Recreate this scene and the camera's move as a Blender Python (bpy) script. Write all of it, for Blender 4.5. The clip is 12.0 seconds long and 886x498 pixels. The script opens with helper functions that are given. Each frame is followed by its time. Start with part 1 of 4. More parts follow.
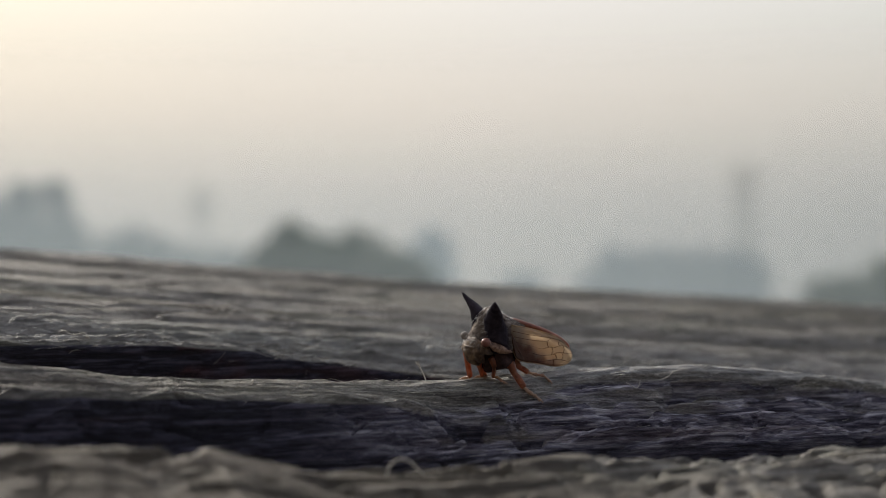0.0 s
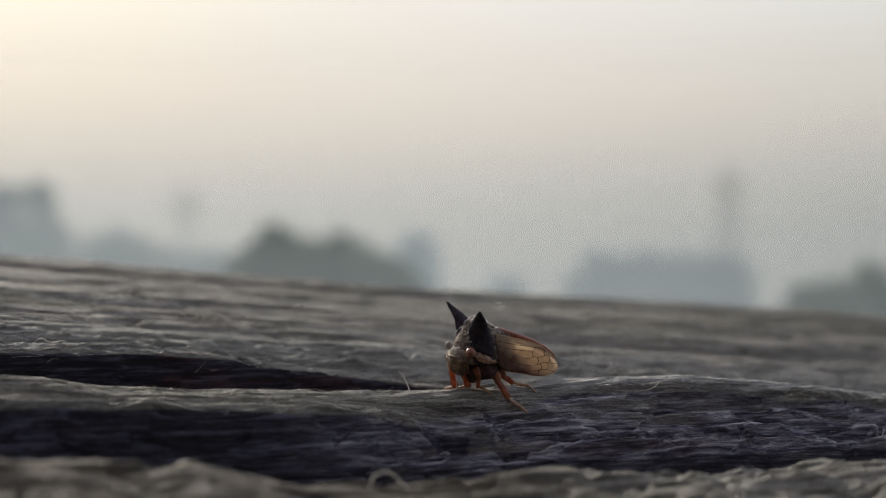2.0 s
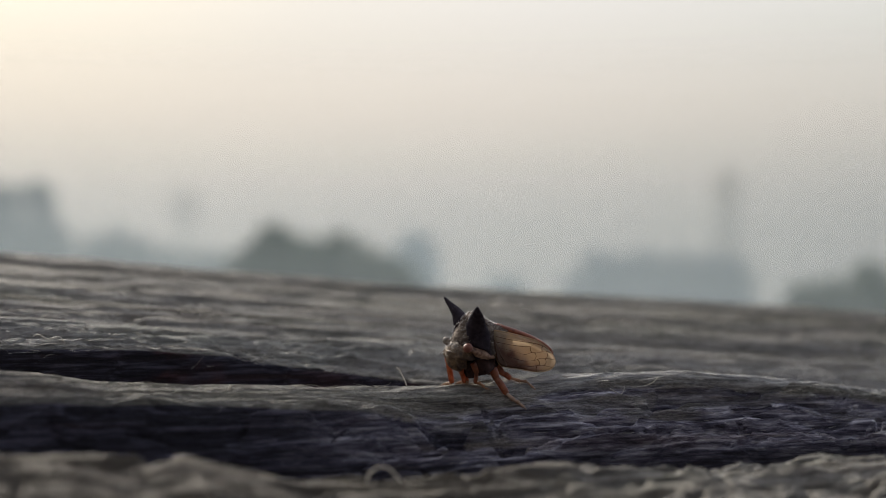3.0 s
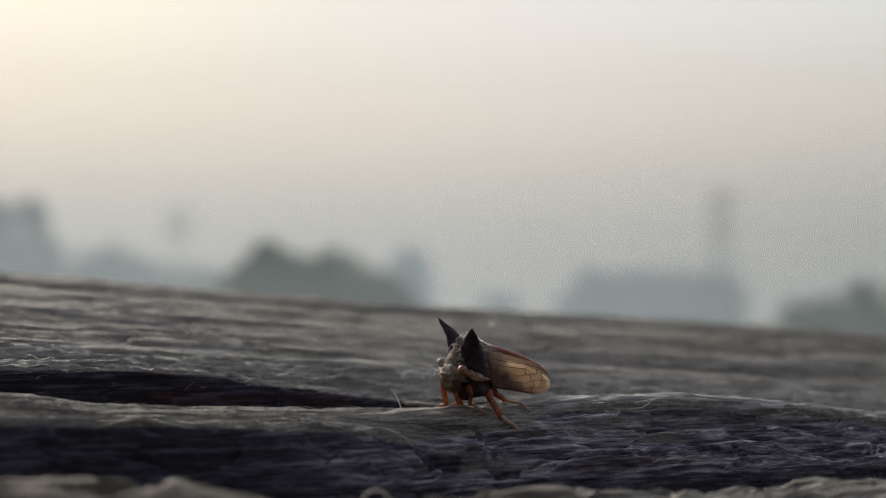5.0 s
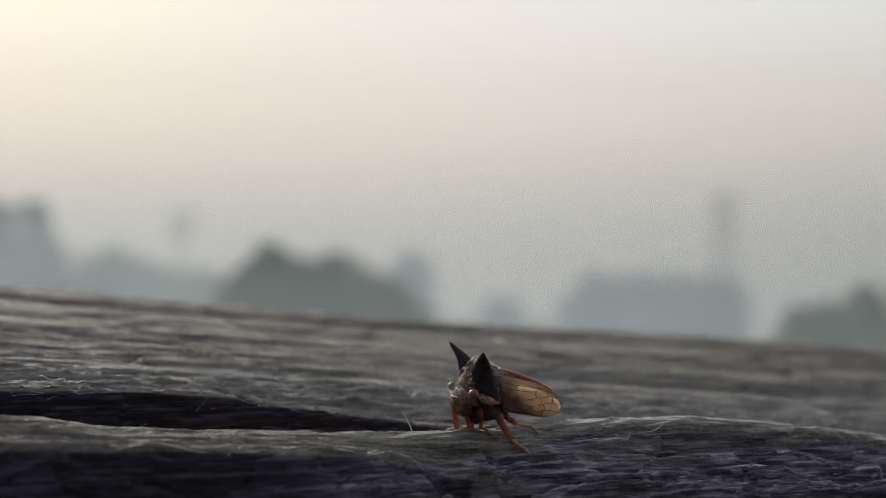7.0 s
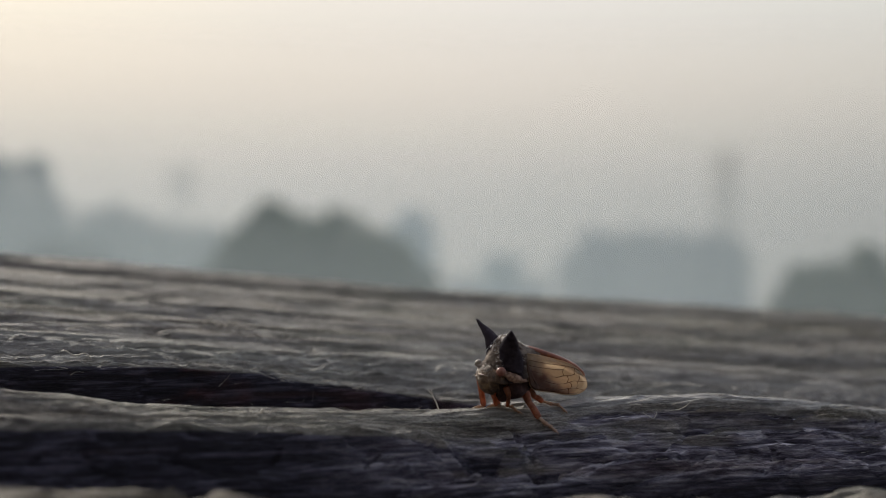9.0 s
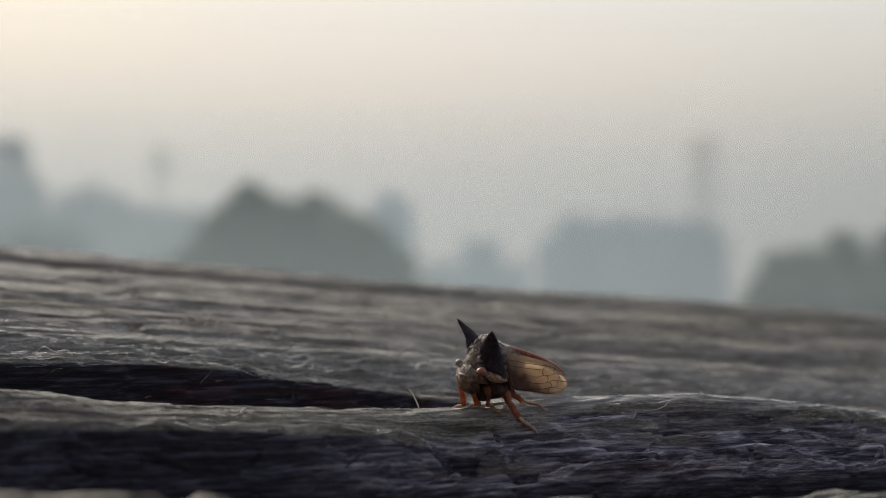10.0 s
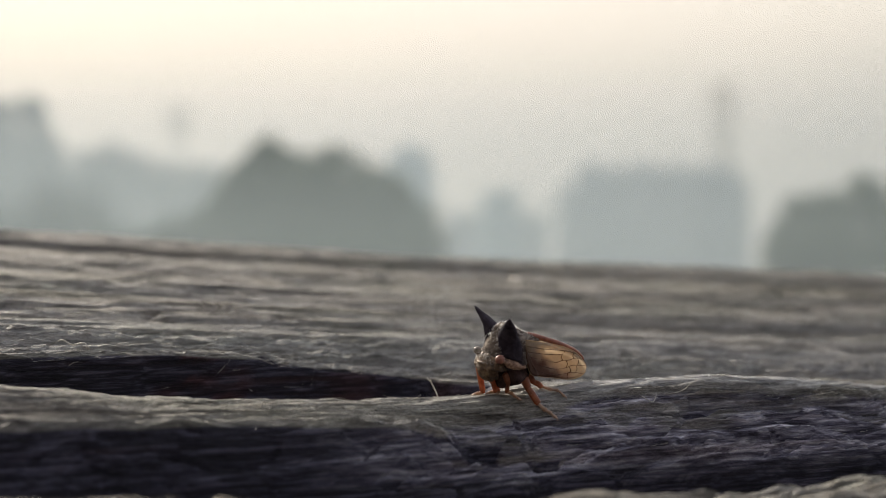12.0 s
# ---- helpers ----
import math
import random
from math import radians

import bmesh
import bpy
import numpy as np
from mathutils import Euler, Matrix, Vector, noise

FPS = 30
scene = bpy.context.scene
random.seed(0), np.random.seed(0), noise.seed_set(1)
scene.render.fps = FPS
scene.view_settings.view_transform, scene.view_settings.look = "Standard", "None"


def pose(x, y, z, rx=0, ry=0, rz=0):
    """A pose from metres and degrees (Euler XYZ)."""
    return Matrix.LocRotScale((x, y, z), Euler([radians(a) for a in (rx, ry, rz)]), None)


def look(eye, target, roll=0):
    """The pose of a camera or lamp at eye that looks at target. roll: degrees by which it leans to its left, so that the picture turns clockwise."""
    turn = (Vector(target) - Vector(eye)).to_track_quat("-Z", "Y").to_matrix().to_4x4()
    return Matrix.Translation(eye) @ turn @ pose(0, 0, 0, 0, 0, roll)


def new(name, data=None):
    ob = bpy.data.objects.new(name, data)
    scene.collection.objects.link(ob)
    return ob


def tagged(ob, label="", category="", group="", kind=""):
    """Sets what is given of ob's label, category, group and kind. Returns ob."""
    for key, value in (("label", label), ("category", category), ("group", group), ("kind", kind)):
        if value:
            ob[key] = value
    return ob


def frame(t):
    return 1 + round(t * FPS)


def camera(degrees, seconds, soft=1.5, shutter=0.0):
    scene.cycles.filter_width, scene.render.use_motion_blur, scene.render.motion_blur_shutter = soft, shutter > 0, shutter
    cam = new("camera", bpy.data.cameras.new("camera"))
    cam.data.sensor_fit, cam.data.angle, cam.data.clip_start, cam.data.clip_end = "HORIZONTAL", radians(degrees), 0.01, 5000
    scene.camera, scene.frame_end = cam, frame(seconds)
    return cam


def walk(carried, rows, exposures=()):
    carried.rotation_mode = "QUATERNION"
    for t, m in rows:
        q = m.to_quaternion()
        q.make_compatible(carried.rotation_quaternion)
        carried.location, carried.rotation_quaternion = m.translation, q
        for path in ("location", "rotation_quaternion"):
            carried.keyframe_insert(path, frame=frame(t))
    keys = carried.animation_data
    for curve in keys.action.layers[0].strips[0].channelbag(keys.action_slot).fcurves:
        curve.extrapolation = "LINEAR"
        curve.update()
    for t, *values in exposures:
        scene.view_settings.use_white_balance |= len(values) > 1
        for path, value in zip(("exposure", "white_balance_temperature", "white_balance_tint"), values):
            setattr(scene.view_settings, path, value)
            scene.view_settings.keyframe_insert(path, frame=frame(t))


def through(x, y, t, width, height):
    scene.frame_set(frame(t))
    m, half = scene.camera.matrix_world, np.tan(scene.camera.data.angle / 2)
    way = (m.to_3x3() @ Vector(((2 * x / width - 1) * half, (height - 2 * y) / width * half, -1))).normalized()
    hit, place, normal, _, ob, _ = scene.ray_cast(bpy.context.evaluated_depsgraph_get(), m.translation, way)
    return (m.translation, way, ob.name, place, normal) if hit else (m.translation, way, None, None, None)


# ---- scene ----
# The camera: a phone held about 8 cm from the insect, one lens, focus fixed on the insect.
cam = camera(33, 12.0, soft=0.85)
cam.data.dof.use_dof = True
cam.data.dof.focus_distance = 0.0818
cam.data.dof.aperture_fstop = 39.0
PATH = [  # seconds, x, y, z, pitch up, yaw to the left, roll
    (0, 0.00004, -0.08106, 1.19976, 3.901, 0.539, -0.161),
    (0.5, 0.00012, -0.08092, 1.19989, 3.973, 0.269, -0.196),
    (1, 0.00013, -0.08015, 1.19997, 3.956, 0.245, -0.097),
    (1.5, 0.00002, -0.08026, 1.20009, 4.054, 0.228, -0.045),
    (2, 0.00004, -0.08009, 1.20009, 4.038, -0.053, 0.000),
    (2.5, 0.00000, -0.08000, 1.20000, 4.000, -0.000, 0.000),
    (3, 0.00013, -0.07980, 1.19985, 4.040, -0.089, -0.035),
    (5, 0.00008, -0.07962, 1.20009, 4.697, -0.332, 0.061),
    (5.5, 0.00019, -0.07981, 1.19997, 5.024, 0.434, -0.136),
    (6, 0.00019, -0.07977, 1.20004, 4.959, 0.074, -0.153),
    (6.5, -0.00011, -0.07986, 1.20063, 4.863, -0.212, 0.150),
    (8.5, -0.00116, -0.07978, 1.20194, 3.871, -0.079, 0.507),
    (9, -0.00180, -0.07911, 1.20225, 3.185, -0.196, 0.527),
    (9.5, -0.00218, -0.07915, 1.20287, 3.035, -0.376, 1.074),
    (10, -0.00197, -0.07945, 1.20310, 2.575, -1.029, 0.851),
    (10.5, -0.00193, -0.07975, 1.20357, 2.461, -1.442, 0.613),
    (11, -0.00265, -0.07996, 1.20459, 2.500, -0.710, 0.869),
    (11.5, -0.00295, -0.07954, 1.20587, 1.871, 1.085, 0.305),
    (12, -0.00174, -0.07883, 1.20502, 0.719, -0.263, -0.258),
]


def eye_pose(x, y, z, pitch, yaw, roll):
    return pose(x, y, z) @ pose(0, 0, 0, 0, 0, yaw) @ pose(0, 0, 0, 90 + pitch) @ pose(0, 0, 0, 0, 0, roll)


walk(cam, [(t, eye_pose(*row)) for t, *row in PATH],
     exposures=[(0, -0.02, 6500, 10), (1.5, -0.07, 6500, 10), (2.5, 0.0, 6500, 10), (3, -0.01, 6500, 10), (5, -0.08, 6500, 10), (5.5, -0.09, 6500, 10), (6.5, -0.08, 6500, 10), (9.5, -0.02, 6500, 10),
                (10.5, 0.08, 6500, 10), (11.5, 0.05, 6600, 10), (12, 0.42, 6800, 10)])

# ---- sky and sun: a hazy low sun up to the left, ahead of the camera ----
SUN_AZ, SUN_EL = -33.0, 32.0  # degrees, clockwise from +y
sun_way = Vector((math.sin(radians(SUN_AZ)) * math.cos(radians(SUN_EL)),
                  math.cos(radians(SUN_AZ)) * math.cos(radians(SUN_EL)), math.sin(radians(SUN_EL))))


def ramp(nodes, stops):
    r = nodes.new("ShaderNodeValToRGB")
    el = r.color_ramp.elements
    el[0].position, el[0].color = stops[0][0], (*stops[0][1], 1)
    el[1].position, el[1].color = stops[-1][0], (*stops[-1][1], 1)
    for p, c in stops[1:-1]:
        e = el.new(p)
        e.color = (*c, 1)
    return r


def build_world():
    w = bpy.data.worlds.new("hazy_sky")
    scene.world = w
    w.use_nodes = True
    n, l = w.node_tree.nodes, w.node_tree.links
    n.clear()
    out, back = n.new("ShaderNodeOutputWorld"), n.new("ShaderNodeBackground")
    sky = n.new("ShaderNodeTexSky")
    sky.sky_type, sky.sun_disc = "NISHITA", False
    sky.sun_elevation, sky.sun_rotation = radians(SUN_EL), radians(SUN_AZ)
    sky.dust_density, sky.air_density = 6.0, 1.5
    dim = n.new("ShaderNodeVectorMath")
    dim.operation = "SCALE"
    dim.inputs["Scale"].default_value = 0.06
    l.new(sky.outputs[0], dim.inputs[0])
    co = n.new("ShaderNodeTexCoord")
    dot = n.new("ShaderNodeVectorMath")
    dot.operation = "DOT_PRODUCT"
    dot.inputs[1].default_value = sun_way
    l.new(co.outputs["Generated"], dot.inputs[0])
    acos = n.new("ShaderNodeMath")
    acos.operation = "ARCCOSINE"
    l.new(dot.outputs["Value"], acos.inputs[0])
    part_of = n.new("ShaderNodeMath")
    part_of.operation = "DIVIDE"
    part_of.inputs[1].default_value = math.pi
    l.new(acos.outputs[0], part_of.inputs[0])
    glow = ramp(n, [(0.0, (1.6, 1.25, 0.9)), (15 / 180, (1.3, 1.03, 0.76)), (25 / 180, (0.98, 0.85, 0.70)), (32 / 180, (0.84, 0.755, 0.68)),
                    (39 / 180, (0.785, 0.72, 0.675)), (52 / 180, (0.685, 0.66, 0.625)), (90 / 180, (0.45, 0.465, 0.53)),
                    (130 / 180, (0.25, 0.27, 0.37)), (1.0, (0.14, 0.15, 0.215))])
    l.new(part_of.outputs[0], glow.inputs[0])
    sep = n.new("ShaderNodeSeparateXYZ")
    l.new(co.outputs["Generated"], sep.inputs[0])
    lift = ramp(n, [(0.0, (0.93, 0.93, 0.95)), (0.07, (1.0, 1.0, 1.0)), (0.15, (1.10, 1.14, 1.15)),
                    (0.225, (1.20, 1.28, 1.31)), (0.40, (1.12, 1.2, 1.28)), (0.7, (1.02, 1.09, 1.24)), (1.0, (0.98, 1.06, 1.24))])
    l.new(sep.outputs["Z"], lift.inputs[0])
    mul = n.new("ShaderNodeVectorMath")
    mul.operation = "MULTIPLY"
    l.new(glow.outputs[0], mul.inputs[0])
    l.new(lift.outputs[0], mul.inputs[1])
    mix = n.new("ShaderNodeMix")
    mix.data_type = "RGBA"
    mix.inputs[0].default_value = 0.94
    l.new(dim.outputs[0], mix.inputs[6])
    l.new(mul.outputs[0], mix.inputs[7])
    l.new(mix.outputs[2], back.inputs["Color"])
    back.inputs["Strength"].default_value = 1.0
    l.new(back.outputs[0], out.inputs[0])


build_world()
sun = new("sun", bpy.data.lights.new("sun", "SUN"))
sun.data.energy, sun.data.angle, sun.data.color = 4.6, radians(10), (1.0, 0.93, 0.84)
sun.matrix_world = look(sun_way * 50, (0, 0, 0))


# ---- materials ----
class Mat:
    """A small wrapper round a Principled node material."""

    def __init__(self, name, rough=0.8, metal=0.0, spec=0.5):
        self.m = bpy.data.materials.new(name)
        self.m.use_nodes = True
        self.n, self.l = self.m.node_tree.nodes, self.m.node_tree.links
        self.b = self.n["Principled BSDF"]
        self.out = self.n["Material Output"]
        self.b.inputs["Roughness"].default_value = rough
        self.b.inputs["Metallic"].default_value = metal
        self.b.inputs["Specular IOR Level"].default_value = spec
        self.co = self.n.new("ShaderNodeTexCoord")

    def noise(self, scale, stretch=(1, 1, 1), detail=6, rough=0.6):
        mp = self.n.new("ShaderNodeMapping")
        mp.inputs["Scale"].default_value = [scale * k for k in stretch]
        self.l.new(self.co.outputs["Object"], mp.inputs[0])
        t = self.n.new("ShaderNodeTexNoise")
        t.inputs["Scale"].default_value, t.inputs["Detail"].default_value = 1.0, detail
        t.inputs["Roughness"].default_value = rough
        self.l.new(mp.outputs[0], t.inputs["Vector"])
        return t.outputs[0]

    def ramp(self, fac, stops):
        r = ramp(self.n, stops)
        self.l.new(fac, r.inputs[0])
        return r.outputs[0]

    def mix(self, fac, a, b, how="MIX"):
        m = self.n.new("ShaderNodeMix")
        m.data_type, m.blend_type = "RGBA", how
        for k, v in ((0, fac), (6, a), (7, b)):
            if isinstance(v, (int, float)):
                m.inputs[k].default_value = v
            elif isinstance(v, tuple):
                m.inputs[k].default_value = (*v, 1)
            else:
                self.l.new(v, m.inputs[k])
        return m.outputs[2]

    def colour(self, c):
        if isinstance(c, tuple):
            self.b.inputs["Base Color"].default_value = (*c, 1)
        else:
            self.l.new(c, self.b.inputs["Base Color"])
        return self

    def bump(self, h, strength, distance):
        k = self.n.new("ShaderNodeBump")
        k.inputs["Strength"].default_value, k.inputs["Distance"].default_value = strength, distance
        self.l.new(h, k.inputs["Height"])
        old = self.b.inputs["Normal"].links
        if old:
            self.l.new(old[0].from_socket, k.inputs["Normal"])
        self.l.new(k.outputs[0], self.b.inputs["Normal"])
        return self


def wood_material():
    # object space is millimetres along the grain, across it and up; "weathered" tells outer wood from the unweathered
    # inside of the cracks, whose shade is painted in
    m = Mat("weathered_wood", 0.68, spec=0.28)
    fine = m.noise(1.0, (0.17, 3.7, 3.7), 9, 0.7)
    fleck = m.noise(1.0, (0.30, 3.4, 3.4), 5, 0.68)
    band = m.noise(1.0, (0.022, 0.55, 0.55), 5, 0.66)
    dash = m.noise(1.0, (0.09, 1.0, 1.0), 4, 0.62)
    strand = m.noise(1.0, (0.06, 1.6, 1.6), 7, 0.7)
    mid = m.noise(1.0, (0.035, 0.8, 0.8), 5)
    broad = m.noise(1.0, (0.05, 0.22, 0.22), 4)
    grey = m.ramp(fine, [(0.37, (0.157, 0.150, 0.140)), (0.5, (0.302, 0.292, 0.272)), (0.64, (0.482, 0.468, 0.440))])
    brown = m.ramp(fine, [(0.37, (0.14, 0.125, 0.108)), (0.64, (0.44, 0.41, 0.36))])
    c = m.mix(m.ramp(mid, [(0.44, (0, 0, 0)), (0.60, (1, 1, 1))]), grey, brown)
    c = m.mix(0.4, c, m.ramp(band, [(0.36, (0.42, 0.41, 0.40)), (0.45, (0.85, 0.85, 0.85)), (0.56, (1.05, 1.05, 1.05)), (0.66, (1.35, 1.34, 1.32))]), "MULTIPLY")
    c = m.mix(0.55, c, m.ramp(dash, [(0.35, (0.25, 0.25, 0.25)), (0.42, (0.9, 0.9, 0.9)), (0.58, (1.05, 1.05, 1.05)), (0.66, (1.5, 1.5, 1.48))]), "MULTIPLY")
    grain = m.noise(8.0, (0.5, 1.2, 1.2), 5, 0.7)
    c = m.mix(0.6, c, m.ramp(grain, [(0.36, (0.35, 0.35, 0.36)), (0.5, (1, 1, 1)), (0.64, (1.5, 1.5, 1.5))]), "MULTIPLY")
    thread = m.noise(10.0, (0.11, 1, 1), 5, 0.75)
    c = m.mix(0.35, c, m.ramp(thread, [(0.36, (0.28, 0.28, 0.29)), (0.5, (1, 1, 1)), (0.64, (1.8, 1.8, 1.8))]), "MULTIPLY")
    c = m.mix(0.55, c, m.ramp(fleck, [(0.37, (0.30, 0.30, 0.30)), (0.48, (0.95, 0.95, 0.95)), (0.64, (1.45, 1.45, 1.42))]), "MULTIPLY")
    algae = m.ramp(broad, [(0.45, (1, 1, 1)), (0.65, (0.85, 0.88, 0.80))])
    c = m.mix(1.0, c, algae, "MULTIPLY")
    # the crest's lit rim is painted paler; the torn strip is paler too
    silver = m.n.new("ShaderNodeAttribute")
    silver.attribute_name = "lit_pale"
    c = m.mix(silver.outputs["Fac"], c, m.ramp(fleck, [(0.36, (0.22, 0.22, 0.22)), (0.5, (0.47, 0.47, 0.465)), (0.62, (0.68, 0.68, 0.67))]))
    # browner and darker on the near lip, left crest and far plate
    tan = m.n.new("ShaderNodeAttribute")
    tan.attribute_name = "tan_darker"
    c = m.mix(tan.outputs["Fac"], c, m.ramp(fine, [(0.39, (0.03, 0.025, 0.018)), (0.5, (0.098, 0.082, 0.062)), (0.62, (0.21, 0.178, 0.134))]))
    specks = m.noise(4.2, (0.7, 1, 1), 3)
    c = m.mix(m.ramp(specks, [(0.70, (0, 0, 0)), (0.76, (0.6, 0.6, 0.6))]), c, (0.60, 0.58, 0.54))
    # dark unweathered wood, with the shade of the recesses painted in
    raw_shaded = m.ramp(fine, [(0.40, (0.008, 0.007, 0.012)), (0.51, (0.028, 0.026, 0.043)), (0.64, (0.12, 0.115, 0.16))])
    raw_shaded = m.mix(0.4, raw_shaded, m.ramp(thread, [(0.36, (0.25, 0.25, 0.26)), (0.5, (1, 1, 1)), (0.66, (2.2, 2.2, 2.2))]), "MULTIPLY")
    raw_shaded = m.mix(m.ramp(mid, [(0.56, (0, 0, 0)), (0.68, (0.45, 0.45, 0.45))]), raw_shaded, (0.085, 0.045, 0.045))
    rust = m.n.new("ShaderNodeAttribute")
    rust.attribute_name = "rusty"
    raw_shaded = m.mix(rust.outputs["Fac"], raw_shaded, m.ramp(fine, [(0.38, (0.06, 0.016, 0.012)), (0.62, (0.34, 0.095, 0.07))]))
    # the open face of the ridge: bluish shade from the sky put into its colour, in short pale and dark flecks
    open_face = m.n.new("ShaderNodeAttribute")
    open_face.attribute_name = "blue_shade"
    blue = m.ramp(fleck, [(0.36, (0.028, 0.025, 0.038)), (0.45, (0.105, 0.098, 0.138)), (0.54, (0.26, 0.25, 0.31)), (0.64, (0.62, 0.61, 0.66))])
    blue = m.mix(m.ramp(mid, [(0.50, (0, 0, 0)), (0.66, (0.55, 0.55, 0.55))]), blue, m.ramp(fleck, [(0.38, (0.05, 0.032, 0.038)), (0.62, (0.26, 0.20, 0.20))]))
    blue = m.mix(0.5, blue, m.ramp(fine, [(0.38, (0.4, 0.4, 0.4)), (0.5, (1, 1, 1)), (0.62, (1.6, 1.6, 1.6))]), "MULTIPLY")
    raw_shaded = m.mix(open_face.outputs["Fac"], raw_shaded, blue)
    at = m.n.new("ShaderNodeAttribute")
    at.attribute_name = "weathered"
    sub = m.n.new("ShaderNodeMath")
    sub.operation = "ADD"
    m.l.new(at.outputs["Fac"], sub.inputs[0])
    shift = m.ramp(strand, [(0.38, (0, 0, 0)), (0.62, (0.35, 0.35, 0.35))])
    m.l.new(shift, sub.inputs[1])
    c = m.mix(m.ramp(sub.outputs[0], [(0.45, (0, 0, 0)), (0.98, (1, 1, 1))]), raw_shaded, c)
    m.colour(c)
    m.bump(strand, 0.7, 0.00022).bump(fine, 1.0, 0.00024).bump(thread, 1.0, 0.00012).bump(grain, 1.0, 0.00008)
    return m.m


def plain(name, a, b, scale, rough=0.8, stretch=(1, 1, 1), bump=0.0, spec=0.5, dist=0.05):
    m = Mat(name, rough, spec=spec)
    f = m.noise(scale, stretch)
    m.colour(m.ramp(f, [(0.3, a), (0.7, b)]))
    if bump:
        m.bump(f, bump, dist)
    return m.m


def sheer(name, a, b, scale, through_colour, clear, glow, rough=0.35):
    """Thin living tissue: partly clear, partly letting light through."""
    m = Mat(name, rough)
    f = m.noise(scale)
    col = m.ramp(f, [(0.3, a), (0.7, b)])
    m.colour(col)
    tl, tr = m.n.new("ShaderNodeBsdfTranslucent"), m.n.new("ShaderNodeBsdfTransparent")
    tl.inputs[0].default_value = (*through_colour, 1)
    tr.inputs[0].default_value = (*through_colour, 1)
    m1, m2 = m.n.new("ShaderNodeMixShader"), m.n.new("ShaderNodeMixShader")
    m1.inputs[0].default_value, m2.inputs[0].default_value = glow, clear
    m.l.new(m.b.outputs[0], m1.inputs[1])
    m.l.new(tl.outputs[0], m1.inputs[2])
    m.l.new(m1.outputs[0], m2.inputs[1])
    m.l.new(tr.outputs[0], m2.inputs[2])
    m.l.new(m2.outputs[0], m.out.inputs[0])
    return m.m


def haze_sheet_material(low, top, thick, tint):
    """Distance haze put into a tinted half-clear sheet, thinning out with height."""
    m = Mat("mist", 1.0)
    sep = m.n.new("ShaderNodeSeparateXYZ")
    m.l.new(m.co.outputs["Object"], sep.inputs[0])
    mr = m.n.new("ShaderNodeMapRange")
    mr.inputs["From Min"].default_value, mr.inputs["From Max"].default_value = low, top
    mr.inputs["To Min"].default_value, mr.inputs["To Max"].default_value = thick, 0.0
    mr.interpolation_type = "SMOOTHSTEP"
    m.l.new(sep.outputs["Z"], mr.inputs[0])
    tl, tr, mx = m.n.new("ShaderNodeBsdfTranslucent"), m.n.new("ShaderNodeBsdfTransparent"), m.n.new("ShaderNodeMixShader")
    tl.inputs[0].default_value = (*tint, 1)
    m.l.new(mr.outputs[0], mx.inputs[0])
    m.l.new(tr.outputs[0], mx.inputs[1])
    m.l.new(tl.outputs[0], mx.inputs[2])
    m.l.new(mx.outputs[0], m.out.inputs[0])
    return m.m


WOOD = wood_material()
FIBRE = sheer("wood_fibre", (0.42, 0.41, 0.38), (0.6, 0.58, 0.54), 2.0, (0.75, 0.73, 0.69), 0.1, 0.35, 0.5)
GRASS = plain("field_grass", (0.05, 0.065, 0.03), (0.12, 0.12, 0.06), 0.15, 0.95, bump=0.5, dist=0.2)
LEAF = plain("tree_leaf", (0.035, 0.055, 0.025), (0.085, 0.11, 0.05), 0.6, 0.7)
BARK = plain("bark", (0.06, 0.045, 0.035), (0.14, 0.11, 0.09), 3.0, 0.9, bump=0.6, dist=0.03)
PLASTER = plain("facade_plaster", (0.30, 0.29, 0.28), (0.42, 0.41, 0.40), 0.3, 0.9)
PLASTER_DARK = plain("facade_plaster_dark", (0.16, 0.17, 0.18), (0.24, 0.25, 0.26), 0.3, 0.9)
BLUE_PLASTER = plain("facade_blue", (0.17, 0.26, 0.30), (0.24, 0.34, 0.385), 0.3, 0.9)
CONCRETE = plain("concrete", (0.22, 0.22, 0.21), (0.33, 0.32, 0.31), 0.8, 0.9)
WINDOW = plain("window_glass", (0.03, 0.035, 0.04), (0.06, 0.065, 0.07), 0.5, 0.15)
STEEL = plain("galvanised_steel", (0.25, 0.26, 0.27), (0.36, 0.37, 0.38), 2.0, 0.5)
BOARD = plain("dark_boarding", (0.045, 0.038, 0.032), (0.09, 0.075, 0.06), 1.5, 0.9, (1, 8, 0.3), 0.4, dist=0.01)


# ---- building helpers ----
def part(name, bm, material, parent=None, label="", smooth=False):
    """Links a bmesh as one mesh object under a thing or a part."""
    me = bpy.data.meshes.new(name)
    bm.normal_update()
    bm.to_mesh(me)
    bm.free()
    me.materials.append(material)
    if smooth:
        me.polygons.foreach_set("use_smooth", [True] * len(me.polygons))
    ob = new(name, me)
    if parent:
        ob.parent = parent
    if label:
        ob["label"] = label
    return ob


def box(bm, x0, x1, y0, y1, z0, z1, bevel=0.0):
    g = bmesh.ops.create_cube(bm, size=1.0)["verts"]
    for v in g:
        v.co = Vector(((x0 + x1) / 2 + v.co.x * (x1 - x0), (y0 + y1) / 2 + v.co.y * (y1 - y0), (z0 + z1) / 2 + v.co.z * (z1 - z0)))
    if bevel:
        edges = list({e for v in g for e in v.link_edges})
        bmesh.ops.bevel(bm, geom=edges, offset=bevel, segments=2, affect="EDGES", profile=0.5)
    return bm


